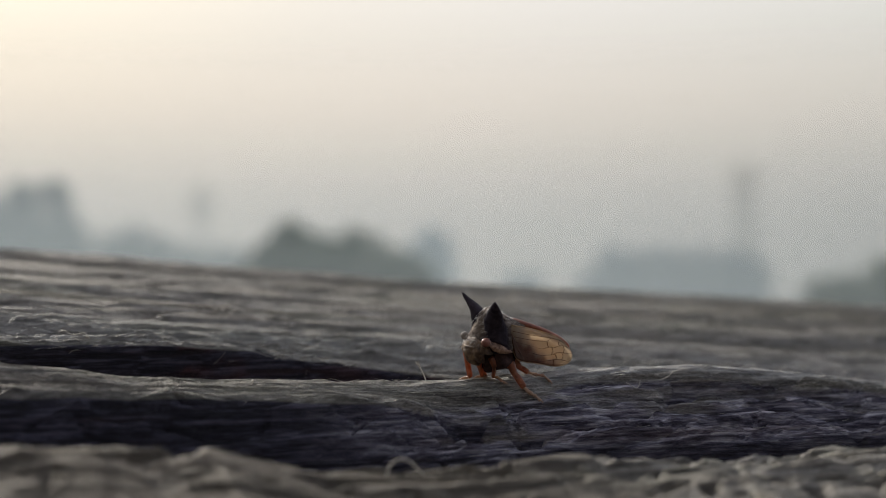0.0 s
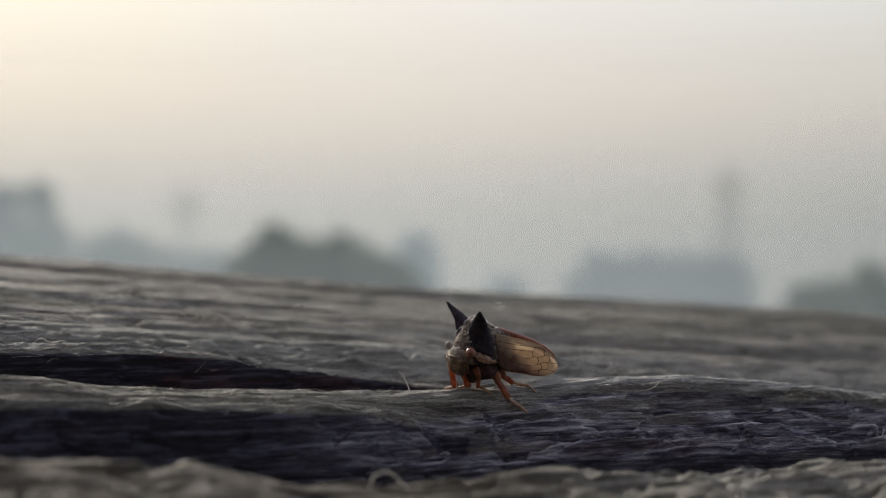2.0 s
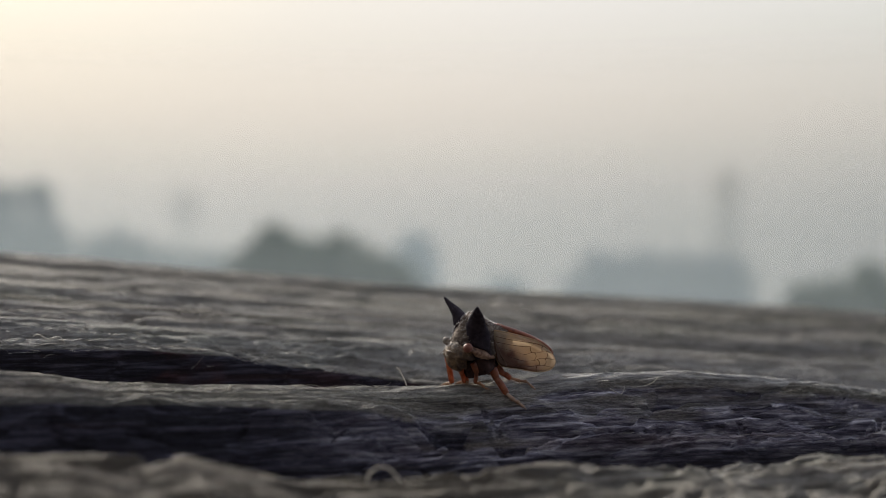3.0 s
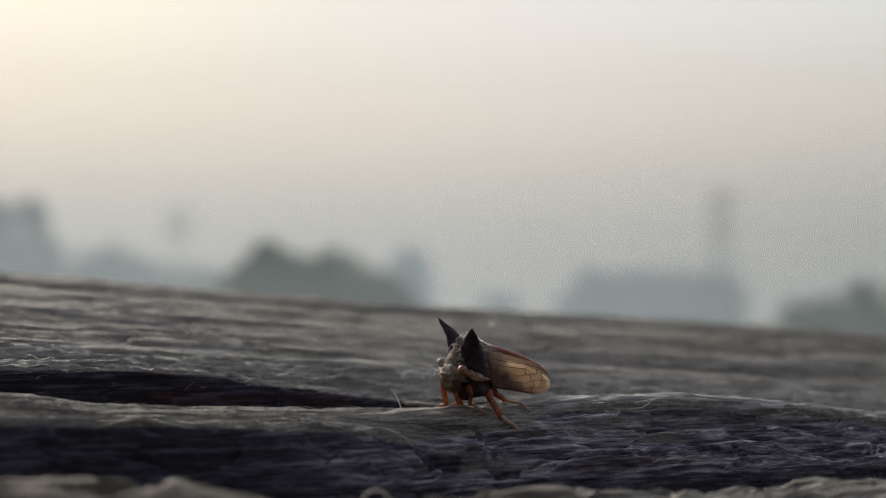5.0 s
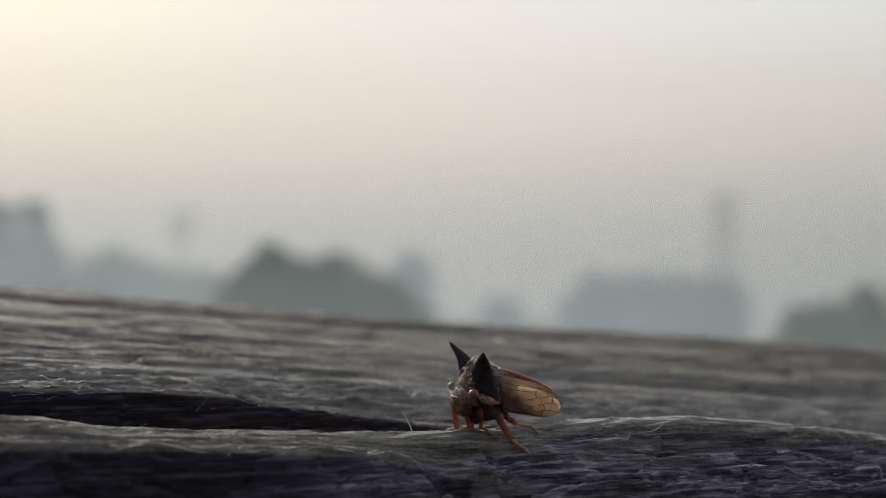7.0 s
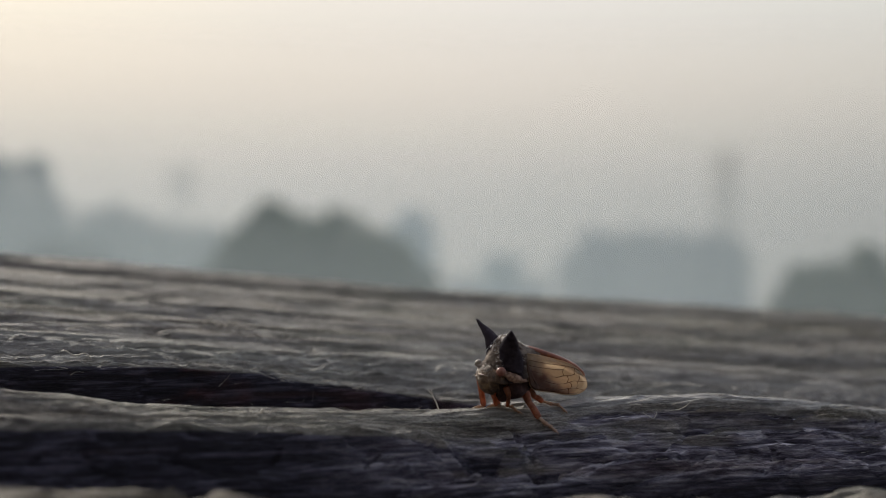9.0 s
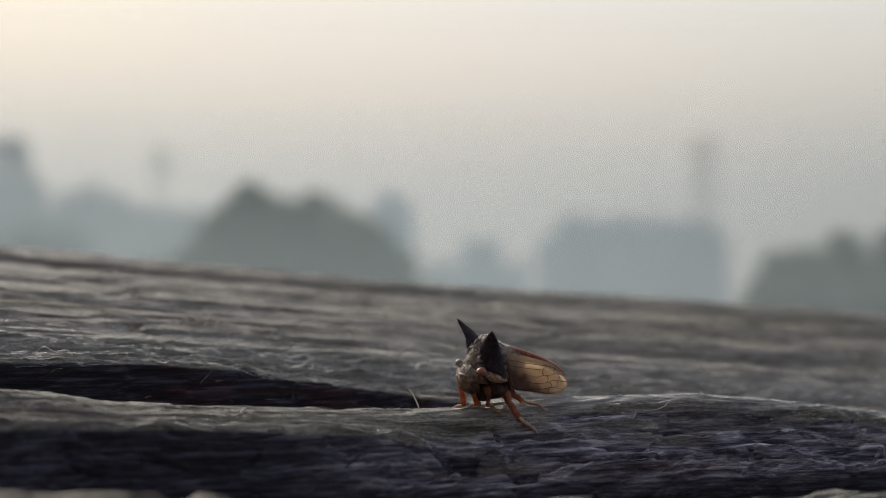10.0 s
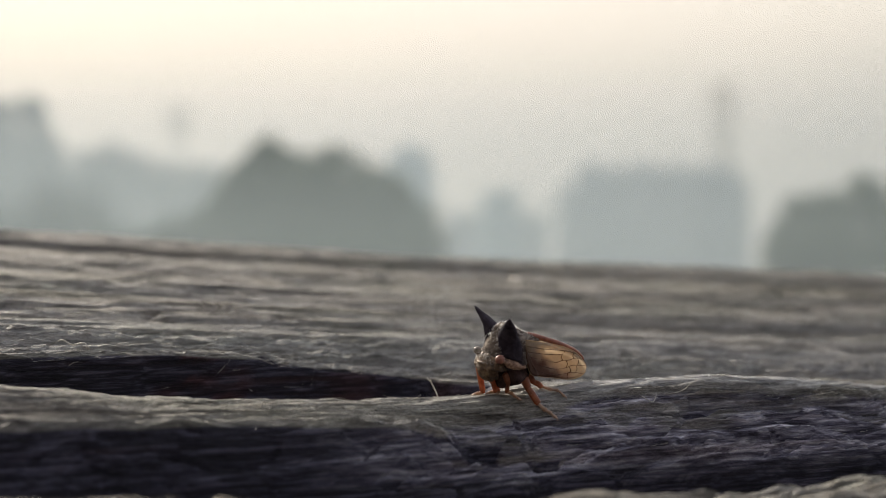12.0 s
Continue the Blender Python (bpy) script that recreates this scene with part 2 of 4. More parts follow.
def smooth_line(points, steps):
    """Catmull-Rom through the points, steps pieces between each two."""
    p = [Vector(q) for q in points]
    p = [p[0] * 2 - p[1], *p, p[-1] * 2 - p[-2]]
    out = []
    for a, b, c, d in zip(p, p[1:], p[2:], p[3:]):
        for k in range(steps):
            t = k / steps
            out.append(0.5 * ((2 * b) + (c - a) * t + (2 * a - 5 * b + 4 * c - d) * t * t + (3 * b - a - 3 * c + d) * t ** 3))
    out.append(p[-2])
    return out


def sweep(bm, points, radii, sides=8, steps=5, flat=1.0, cap=True):
    """A tube along a smooth line; radii at its given points. flat squeezes it along its second axis."""
    line = smooth_line(points, steps)
    rad = np.interp(np.linspace(0, len(points) - 1, len(line)), range(len(points)), radii)
    up = Vector((0.13, 0.21, 0.97))
    rings = []
    for k, q in enumerate(line):
        d = (line[min(k + 1, len(line) - 1)] - line[max(k - 1, 0)]).normalized()
        side = d.cross(up)
        side = (side if side.length > 1e-3 else d.cross(Vector((1, 0, 0)))).normalized()
        top = side.cross(d)
        rings.append([bm.verts.new(q + (side * math.cos(a) * flat + top * math.sin(a)) * float(rad[k]))
                      for a in (2 * math.pi * j / sides for j in range(sides))])
    for r0, r1 in zip(rings, rings[1:]):
        for j in range(sides):
            bm.faces.new((r0[j], r0[(j + 1) % sides], r1[(j + 1) % sides], r1[j]))
    if cap:
        bm.faces.new(rings[0][::-1])
        bm.faces.new(rings[-1])
    return bm


def blob(bm, centre, radii, seg=20, rings=12, wobble=0.0, seed=0, turn=None):
    """An uneven rounded body."""
    g = bmesh.ops.create_uvsphere(bm, u_segments=seg, v_segments=rings, radius=1.0)["verts"]
    for v in g:
        q = v.co.copy()
        if wobble:
            q *= 1 + wobble * noise.noise(q * 1.7 + Vector((seed, 0, 0)))
        q = Vector((q.x * radii[0], q.y * radii[1], q.z * radii[2]))
        if turn:
            q = turn @ q
        v.co = q + Vector(centre)
    return bm


# ---- the weathered rail: its surface in millimetres, s along the grain, v across (away), h up ----
def table(s, pairs):
    a = np.array(pairs, float)
    return np.interp(s, a[:, 0], a[:, 1])


def step01(x, lo, hi):
    t = np.clip((x - lo) / (hi - lo), 0, 1)
    return t * t * (3 - 2 * t)


_lattices = {}


def vnoise(x, y, seed):
    """Smooth value noise in -1..1 on a lattice that repeats after 512 cells."""
    if seed not in _lattices:
        _lattices[seed] = np.random.RandomState(seed).uniform(-1, 1, (512, 512))
    lat = _lattices[seed]
    xi, yi = np.floor(x).astype(int), np.floor(y).astype(int)
    fx, fy = x - xi, y - yi
    fx, fy = fx * fx * (3 - 2 * fx), fy * fy * (3 - 2 * fy)
    a, b = lat[xi % 512, yi % 512], lat[(xi + 1) % 512, yi % 512]
    c, d = lat[xi % 512, (yi + 1) % 512], lat[(xi + 1) % 512, (yi + 1) % 512]
    return (a * (1 - fx) + b * fx) * (1 - fy) + (c * (1 - fx) + d * fx) * fy


RIDGE = [(-60, -3.0), (-27.5, -4.85), (-26.6, -4.95), (-25.7, -5.4), (-24.8, -5.74), (-24, -5.86), (-22.7, -6.08), (-20, -6.37), (-17.8, -6.77), (-13, -7.1), (-8, -7.2), (-2.5, -7.45),
         (0.7, -7.42), (4, -7.25), (7.3, -7.1), (14.3, -7.0), (19, -7.38), (23.5, -7.9), (28, -8.5), (60, -10)]
LIP = [(-60, -4.6), (-24.2, -5.48), (-19.6, -5.5), (-16.8, -5.56), (-14.5, -5.68), (-12, -5.92), (-9.7, -6.12), (-8.7, -6.22), (-7, -6.64),
       (-5.7, -6.82), (-4.3, -6.96), (-2.9, -7.18), (-0.8, -7.52), (1.3, -7.9), (3.5, -8.2), (8, -8.5), (26, -9.3), (60, -11.5)]
FRONT = [(-60, -8.0), (-23, -8.3), (-20.7, -8.35), (-18.2, -8.85), (-15.3, -8.65), (-14, -9.1), (-11, -9.8), (-6.8, -10.2), (-3.9, -10.1),
         (3, -10.0), (7, -9.8), (8.8, -10.1), (13.3, -10.1), (18.4, -9.9), (60, -11)]
BROW = [(-60, 1.5), (-24, 1.2), (-22, 1.05), (-20, 0.82), (-15, 0.45), (-12, 0.52), (-9, 0.70), (-5, 0.75), (-2, 1.1), (1, 1.2), (4, 0.9), (6.5, 0.4), (60, 0.35)]
FAR_EDGE = [(-60, 2.7), (-26, 0.07), (-21, -0.38), (-7, -1.64), (5, -2.58), (17, -3.45), (30, -4.3), (42, -4.95), (54, -5.75), (65, -6.6), (90, -8.5)]


def fibres(s, v, seed, lengths, widths, amounts):
    """Layers of long narrow strands, the finer ones bent along the coarser."""
    out, last = np.zeros_like(s), 0.0
    for k, (length, width, amount) in enumerate(zip(lengths, widths, amounts)):
        last = vnoise(s / length + 3.7 * k, v / width + 0.35 * last, seed + k)
        out = out + amount * last
    return out


def furrows(s, v, seed, length, width, thin):
    """Narrow splits along the grain: 1 in the middle of a split, 0 beside it."""
    n = np.maximum(0, thin - np.abs(vnoise(s / length, v / width, seed))) / thin
    return n * step01(vnoise(s / (length * 0.6), v / (width * 1.4), seed + 1), -0.25, 0.2)


def ridged(s, v, seed, lengths, widths, amounts):
    """Layers of short sharp-backed strands with narrow hollows between them."""
    out, last = np.zeros_like(s), 0.0
    for k, (length, width, amount) in enumerate(zip(lengths, widths, amounts)):
        last = vnoise(s / length + 5.3 * k, v / width + 0.45 * last, seed + k)
        out = out + amount * (0.55 - 1.6 * np.abs(last))
    return out


def terraces(s, v, seed, period, length):
    """Lapped flakes along the grain: nearly level tops that end in steep risers towards the near side, each flake of its own height."""
    phase = v / period + 1.2 * vnoise(s / length, v / (2.4 * period), seed) + 0.45 * vnoise(s / (0.3 * length), v / period, seed + 1) + 0.14 * vnoise(s / (0.09 * length), v / (0.5 * period), seed + 2)
    frac = phase - np.floor(phase)
    rise = np.where(frac < 0.84, frac / 0.84, 1 - step01(frac, 0.84, 1.0))
    size = 0.25 + 0.75 * step01(vnoise(s / (0.55 * length), np.floor(phase) * 1.37, seed + 3), -0.5, 0.5)
    return (0.5 - rise) * size


SPLITS = [  # depth, then (s, v, half width) along each split in the ridge's open face
    (1.5, [(-1.4, -3.7, 0.12), (0.3, -3.62, 0.5), (1.2, -3.6, 0.6), (2.4, -3.6, 0.5), (4.1, -3.9, 0.3), (5.6, -3.95, 0.08)]),
    (1.2, [(5.2, -2.8, 0.08), (6.8, -3.1, 0.2), (8.6, -3.7, 0.24), (10.1, -4.0, 0.12)]),
    (1.0, [(11.0, -1.2, 0.05), (12.5, -1.15, 0.26), (15.1, -1.12, 0.30), (18.6, -1.2, 0.26), (22.4, -1.15, 0.13), (27, -0.7, 0.06)]),
    (0.5, [(14.0, -0.6, 0.08), (16.6, -0.32, 0.22), (19.3, -0.24, 0.25), (22.4, -0.5, 0.1)]),
    (1.6, [(18.6, -4.5, 0.1), (20.0, -4.6, 0.3), (22.0, -4.7, 0.38), (23.6, -4.8, 0.2)]),
    (1.6, [(-2.5, -2.7, 0.55), (1.1, -2.6, 0.42), (3.8, -1.9, 0.12)]),
    (0.7, [(11.9, -1.8, 0.08), (14.8, -2.2, 0.2), (18.0, -2.2, 0.18), (21.0, -2.2, 0.08)]),
    (0.8, [(9.5, -4.1, 0.06), (11.8, -3.9, 0.2), (14.5, -3.7, 0.24), (16.4, -3.8, 0.2), (18.4, -3.95, 0.06)]),
    (0.3, [(-27, -1.3, 0.14), (-22, -1.1, 0.22), (-18, -1.0, 0.2), (-14, -0.9, 0.08)]),
    (0.35, [(4.6, -0.2, 0.05), (6.4, -0.24, 0.14), (8.9, -0.4, 0.13), (11.5, -0.44, 0.05)]),
]


def clefts(s, v):
    """Depth of the splits along the open part of the ridge's face."""
    out = np.zeros_like(s)
    for k, (depth, rows) in enumerate(SPLITS):
        way, wide = table(s, [r[:2] for r in rows]), table(s, [(r[0], r[2]) for r in rows])
        way = way + 0.10 * vnoise(s / 1.7, s * 0 + 3.3 * k, 27) + 0.05 * vnoise(s / 0.6, s * 0 + 3.3 * k, 28)
        wide = wide * (0.9 + 0.45 * vnoise(s / 1.1, s * 0 + 3.3 * k, 29)) + 0.01
        ends = step01(s, rows[0][0] - 0.3, rows[0][0] + 0.6 + depth) * (1 - step01(s, rows[-1][0] - 0.6 - depth, rows[-1][0] + 0.3))
        out = out + depth * np.exp(-((v - way) / wide) ** 4) * ends
    return out


def reach_of(s):
    """How far back the ridge's top reaches before it drops into the crack: it widens towards one end."""
    return 0.9 + 4.0 * step01(-s, 8, 16) + 0.2 * vnoise(s / 3, s * 0, 200)


def surface(s, v):
    """Height of the rail's top at s, v."""
    s, v = np.broadcast_arrays(np.asarray(s, float), np.asarray(v, float))
    sc = np.clip(s, -60, 90)
    calm = step01(np.abs(v - 0.6), 0.5, 4)
    vv = v + calm * (0.5 * vnoise(sc / 26, v / 9, 1) + 0.05 * vnoise(sc / 8, v / 3, 2))
    ridge, lip, front, edge = table(sc, RIDGE), table(sc, LIP), table(sc, FRONT), table(sc, FAR_EDGE)
    right = step01(sc + 0.6 * vnoise(sc / 5, v / 1.6, 35), -9, 3)  # where the crack before the ridge closes
    split = 1 - step01(sc, -6, 6)      # where the crack behind the ridge is open
    tilt = -0.08 * sc
    fray = 0.35 * vnoise(sc / 3.5, sc * 0, 21) + 0.07 * vnoise(sc / 0.9, sc * 0, 22)
    lipv = vv + fray * step01(v, 9, 10.5) * (1 - step01(v, 11.5, 13))
    vv = np.where(np.abs(v - 11) < 3, lipv, vv)
    vv = np.where(np.abs(v + 6) < 2.5, vv + 0.5 * vnoise(sc / 4.5, sc * 0, 24) * step01(np.abs(v + 6), 2.5, 1.0), vv)
    shelf = 0.8 * vnoise(sc / 6, sc * 0, 23)
    shut = 3.6 * step01(sc, 15, 23)
    brow = table(sc, BROW) + 0.05 * vnoise(sc / 3, sc * 0, 33)

    def mixed(a, b):
        return a * (1 - right) + b * right

    nodes = [
        (-60, front - 3.5), (-36, front - 2.2), (-24, front - 1.2), (-17, front - 0.5), (-13.8, front), (-12.9, front - 0.2),
        (-12.4, front - 1.2 + right * 0.5), (-12.0, front - 8.0 + right * 3.0 + shut), (-10.4, -21.0 + right * 5.0 + shut), (-5.9, -21.0 + right * 5.2 + shut),
        (-5.4, -16.5 + right * 1.0 + 0.3 * shelf), (-4.8, mixed(ridge - 5.6, -10.7) + 0.3 * shelf), (-3.7, mixed(ridge - 3.3, -9.75 + 0.2 * shelf)), (-3.2, mixed(ridge - 1.9, -9.5)),
        (-2.6, mixed(ridge - brow, -9.1)), (-1.8, mixed(ridge - 0.8 * brow, ridge - 1.7)), (-1.35, mixed(ridge - 0.68 * brow, ridge - 1.25)),
        (-1.15, mixed(ridge - 0.62 * brow, ridge - 1.05)), (-0.85, mixed(ridge - 0.54 * brow, ridge - 0.80)), (-0.2, mixed(ridge - 0.34 * brow, ridge - 0.28)), (0.3, ridge - 0.14), (0.7, ridge), (1.3, ridge - 0.15), (1.7, ridge - 0.5 - 5.0 * split), (2.6, ridge - 0.8 - 9.0 * split),
        (9.0, lip + 0.1 - 10.0 * split), (10.35, lip - 0.05 - 8.0 * split), (10.85, lip - 0.35 * split), (11.2, lip), (12.2, lip * 0.55 + 0.45 * (-6.6 + tilt)),
        (14, -6.4 + tilt), (16.7, -6.0 + tilt), (22, -5.2 + tilt), (25.75, -4.3 + tilt), (34, 0.55 * (edge - 0.9) + 0.45 * (-3.9 + tilt)), (41.5, edge - 0.72),
        (43, edge - 1.3), (45.6, edge - 1.3), (46.2, edge - 0.44), (49, edge - 0.12), (52, edge), (53, edge - 0.35), (55, edge - 2.5), (58, edge - 9), (62, edge - 30)]
    vs = np.asarray([n[0] for n in nodes])
    k = np.clip(np.searchsorted(vs, vv) - 1, 0, len(vs) - 2)
    hs = np.stack([np.broadcast_to(n[1], vv.shape) for n in nodes])
    lo, hi = np.take_along_axis(hs, k[None], 0)[0], np.take_along_axis(hs, (k + 1)[None], 0)[0]
    h = lo + (hi - lo) * np.clip((vv - vs[k]) / (vs[k + 1] - vs[k]), 0, 1)
    reach = reach_of(sc)
    top = ridge - 0.078 * (v - 0.7) - 8 * step01(v, reach, reach + 0.5)
    h = np.where((v > 0.9) & (v < 7), np.maximum(h, top), h)
    plate, near = step01(v, 10.6, 12.5), 1 - step01(v, -13.2, -12.2)
    open_left = 2.2 * (1 - right)
    face = step01(v, -11.5, -9) * (1 - step01(v, -0.6 - open_left, 0.3 - open_left))
    crest = step01(v, -0.6 - open_left, 0.3 - open_left) * (1 - step01(v, reach + 0.6, reach + 1.6))
    deep = step01(v, reach + 0.6, reach + 1.6) * (1 - step01(v, 8.5, 10.5))
    f = fibres(sc, vv, 30, (60, 34, 17, 7, 2.6), (2.6, 0.9, 0.42, 0.21, 0.12), (0.075, 0.07, 0.075, 0.08, 0.06))
    h = h + plate * (f - 0.5 * furrows(sc, vv, 40, 26, 2.3, 0.09) - 0.3 * furrows(sc, vv, 43, 9, 0.6, 0.13) - 0.6 * furrows(sc, vv, 46, 34, 5.0, 0.045)
                     - 0.5 * furrows(sc, vv, 101, 60, 2.7, 0.07) - 0.35 * furrows(sc, vv, 103, 42, 1.5, 0.08))
    h = h + crest * 0.12 * terraces(sc, vv, 145, 0.45, 6)
    h = h + plate * (1 - 0.55 * step01(v, 18, 34)) * ridged(sc, vv, 155, (48, 20, 7), (3.2, 1.6, 0.85), (0.12, 0.13, 0.09))
    h = h + crest * (fibres(sc, vv, 50, (12, 5, 2.4, 1.1), (0.7, 0.34, 0.17, 0.09), (0.05, 0.06, 0.05, 0.03)) - 0.2 * furrows(sc, vv, 54, 12, 0.6, 0.16))
    g = fibres(sc, vv + 0.03 * sc * right, 60, (16, 9, 5, 2.5, 1.2), (1.3, 0.6, 0.32, 0.19, 0.11), (0.12, 0.15, 0.15, 0.12, 0.075))
    vw = vv + 0.22 * vnoise(sc / 3.4, v / 1.6, 110) + 0.03 * sc * right
    shaggy = ridged(sc, vw, 112, (8.0, 4.0, 1.9, 0.9), (1.5, 0.75, 0.38, 0.2), (0.34, 0.24, 0.13, 0.06))
    flakes = 0.16 * terraces(sc, vw, 135, 0.9, 6) - 1.2 * furrows(sc, vw, 180, 10, 0.9, 0.10) - 0.7 * furrows(sc, vw, 183, 4.5, 0.5, 0.12)
    h = h + face * ((1 + 0.6 * (1 - right)) * shaggy + flakes)
    h = h + face * (0.8 * g - 1.1 * furrows(sc, vv, 66, 14, 1.2, 0.15) - 0.65 * furrows(sc, vv, 69, 7, 0.5, 0.18))
    # deep splits that run along the closed part of the face
    h = h - clefts(sc, v)
    h = h + deep * fibres(sc, vv, 72, (12, 6), (1.3, 0.5), (0.3, 0.2))
    lump = fibres(sc, vv, 80, (6, 3.2, 1.6, 0.8), (2.2, 1.0, 0.5, 0.22), (0.26, 0.20, 0.11, 0.05))
    h = h + near * (1.15 * lump - 0.8 * furrows(sc, vv, 85, 7, 1.5, 0.2) - 0.35 * furrows(sc, vv, 87, 3, 0.7, 0.16) - 0.9 * step01(sc, -6, 8) * furrows(sc, vv, 190, 2.4, 1.6, 0.22)
                    + step01(sc, -6, 8) * ridged(sc, vv, 193, (3.0, 1.3), (1.5, 0.7), (0.16, 0.09)))
    for v0, wide, depth, s0, s1 in ((23.6, 1.1, 1.05, 8, 60), (15.2, 0.9, 1.0, 8, 45), (29.5, 1.0, 0.8, 14, 62), (31.5, 1.1, 0.6, -30, 30), (19.0, 0.5, 0.35, -22, 6)):
        line = v0 + 0.7 * vnoise(sc / 15, sc * 0 + v0, 25)
        h = h - depth * np.exp(-((v - line) / wide) ** 2) * step01(sc, s0, s0 + 9) * (1 - step01(sc, s1 - 10, s1)) * (0.6 + 0.4 * vnoise(sc / 6, sc * 0 + v0, 26))
    torn = step01(v, 10.6, 11.2) * (1 - step01(v, 13.5, 18))
    h = h + torn * ridged(sc, vv + 0.2 * vnoise(sc / 2.5, v / 1.2, 120), 121, (3.2, 1.5, 0.7), (0.8, 0.4, 0.2), (0.13, 0.09, 0.05))
    h = h + torn * (0.22 * terraces(sc, vv, 165, 1.0, 6) + 0.10 * terraces(sc, vv, 170, 0.42, 3))
    h = h + torn * fibres(sc, vv, 90, (5, 2.2, 1.0), (0.8, 0.38, 0.18), (0.16, 0.13, 0.08))
    h = h - torn * 0.3 * furrows(sc, vv, 94, 3.5, 0.5, 0.18)
    return h


# millimetres in the rail's own space to metres in the place
RAIL = pose(0, -0.08, 1.2) @ pose(0, 0, 0, 4.0) @ pose(0, 0.08, 0) @ pose(0, 0, 0, 0, 0, 18.3) @ Matrix.Scale(0.001, 4)


def spans(*pieces):
    out = []
    for a, b, d in pieces:
        out.append(np.arange(a, b - 1e-6, d))
    return np.concatenate([*out, [pieces[-1][1]]])


def build_rail():
    rail = tagged(new("fence_rail"), "weathered grey wooden rail with long cracks and torn fibres", "fence rail")
    s = spans((-620, -80, 30), (-80, -27, 1.5), (-27, 36, 0.085), (36, 66, 0.14), (66, 90, 1.2), (90, 620, 30))
    v = spans((-40, -20, 0.5), (-20, -10, 0.11), (-10, -4.8, 0.075), (-4.8, -0.3, 0.042), (-0.3, 2.6, 0.07), (2.6, 9.7, 0.25), (9.7, 11.7, 0.025), (11.7, 27, 0.1), (27, 53, 0.18), (53, 58, 0.4))
    S, V = np.meshgrid(s, v, indexing="ij")
    H = surface(S, V)
    low = -58.0
    ns = len(s)
    # close the section: near side, underside and far side
    S = np.concatenate([S[:, :1], S, S[:, :1]], 1)
    V = np.concatenate([V[:, :1] - 2, V, V[:, -1:] + 2], 1)
    H = np.concatenate([np.full((ns, 1), low), H, np.full((ns, 1), low)], 1)
    nv = S.shape[1]
    co = np.stack([S, V, H], -1).reshape(-1, 3)
    i, j = np.meshgrid(np.arange(ns - 1), np.arange(nv), indexing="ij")
    j2 = (j + 1) % nv
    quads = np.stack([i * nv + j, (i + 1) * nv + j, (i + 1) * nv + j2, i * nv + j2], -1).reshape(-1, 4)
    me = bpy.data.meshes.new("timber")
    nq = len(quads)
    me.vertices.add(len(co))
    me.vertices.foreach_set("co", co.ravel())
    me.loops.add(nq * 4 + nv * 2)
    loops = np.concatenate([quads.ravel(), np.arange(nv), (ns - 1) * nv + np.arange(nv)[::-1]])
    me.loops.foreach_set("vertex_index", loops)
    me.polygons.add(nq + 2)
    starts = np.concatenate([np.arange(nq) * 4, [nq * 4, nq * 4 + nv]])
    me.polygons.foreach_set("loop_start", starts)
    me.update(calc_edges=True)
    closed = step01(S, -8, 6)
    # shade of the cracks and the ridge's near face, put into colour
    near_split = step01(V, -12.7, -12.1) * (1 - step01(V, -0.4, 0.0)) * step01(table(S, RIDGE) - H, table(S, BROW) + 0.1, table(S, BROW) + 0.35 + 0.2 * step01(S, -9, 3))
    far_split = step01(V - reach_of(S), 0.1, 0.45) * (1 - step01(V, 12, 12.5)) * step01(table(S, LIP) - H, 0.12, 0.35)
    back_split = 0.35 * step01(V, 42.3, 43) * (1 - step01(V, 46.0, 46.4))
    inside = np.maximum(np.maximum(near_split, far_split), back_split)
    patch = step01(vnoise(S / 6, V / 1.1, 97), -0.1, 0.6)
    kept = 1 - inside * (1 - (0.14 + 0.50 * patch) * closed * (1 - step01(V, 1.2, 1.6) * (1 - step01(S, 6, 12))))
    # splits and deep hollows are darkened fully
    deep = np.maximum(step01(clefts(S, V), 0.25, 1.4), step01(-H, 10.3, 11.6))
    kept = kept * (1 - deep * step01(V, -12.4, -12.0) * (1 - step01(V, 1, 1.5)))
    wear_shade = me.attributes.new("weathered", "FLOAT", "POINT")
    wear_shade.data.foreach_set("value", kept.ravel().astype(np.float32))
    tan = me.attributes.new("tan_darker", "FLOAT", "POINT")
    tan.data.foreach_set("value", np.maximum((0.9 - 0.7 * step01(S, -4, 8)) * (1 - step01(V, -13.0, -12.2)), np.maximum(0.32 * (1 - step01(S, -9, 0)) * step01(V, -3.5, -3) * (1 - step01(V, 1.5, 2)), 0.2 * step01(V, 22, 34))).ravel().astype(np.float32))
    # where the skylit bluish shade is painted, leaving out the deep splits
    shade_mask = me.attributes.new("blue_shade", "FLOAT", "POINT")
    shade_mask.data.foreach_set("value", (step01(S + 1.5 * vnoise(S / 2, V / 0.8, 100), -12, 1) * step01(V, -11, -9) * (1 - step01(V, 1.0, 1.6)) * (1 - deep)).ravel().astype(np.float32))
    # paler torn strip, then the bright rim painted along the ridge top
    silver = me.attributes.new("lit_pale", "FLOAT", "POINT")
    silver.data.foreach_set("value", (0.3 * step01(V, 11.0, 11.6) * (1 - step01(V, 16, 21)) + (0.3 + 0.45 * step01(S, -3, 8)) * step01(S, -16, -7) * step01(V, -0.4, 0.2) * (1 - step01(V, 1.6, 2.4))).ravel().astype(np.float32))
    rust = me.attributes.new("rusty", "FLOAT", "POINT")
    red = 0.3 * step01(S, -16, -13) * (1 - step01(S, -11, -9)) * step01(V, 9, 9.8) * (1 - step01(V, 11.6, 12.2)) * step01(vnoise(S / 1.8, H / 0.5, 98), -0.5, 0.4)
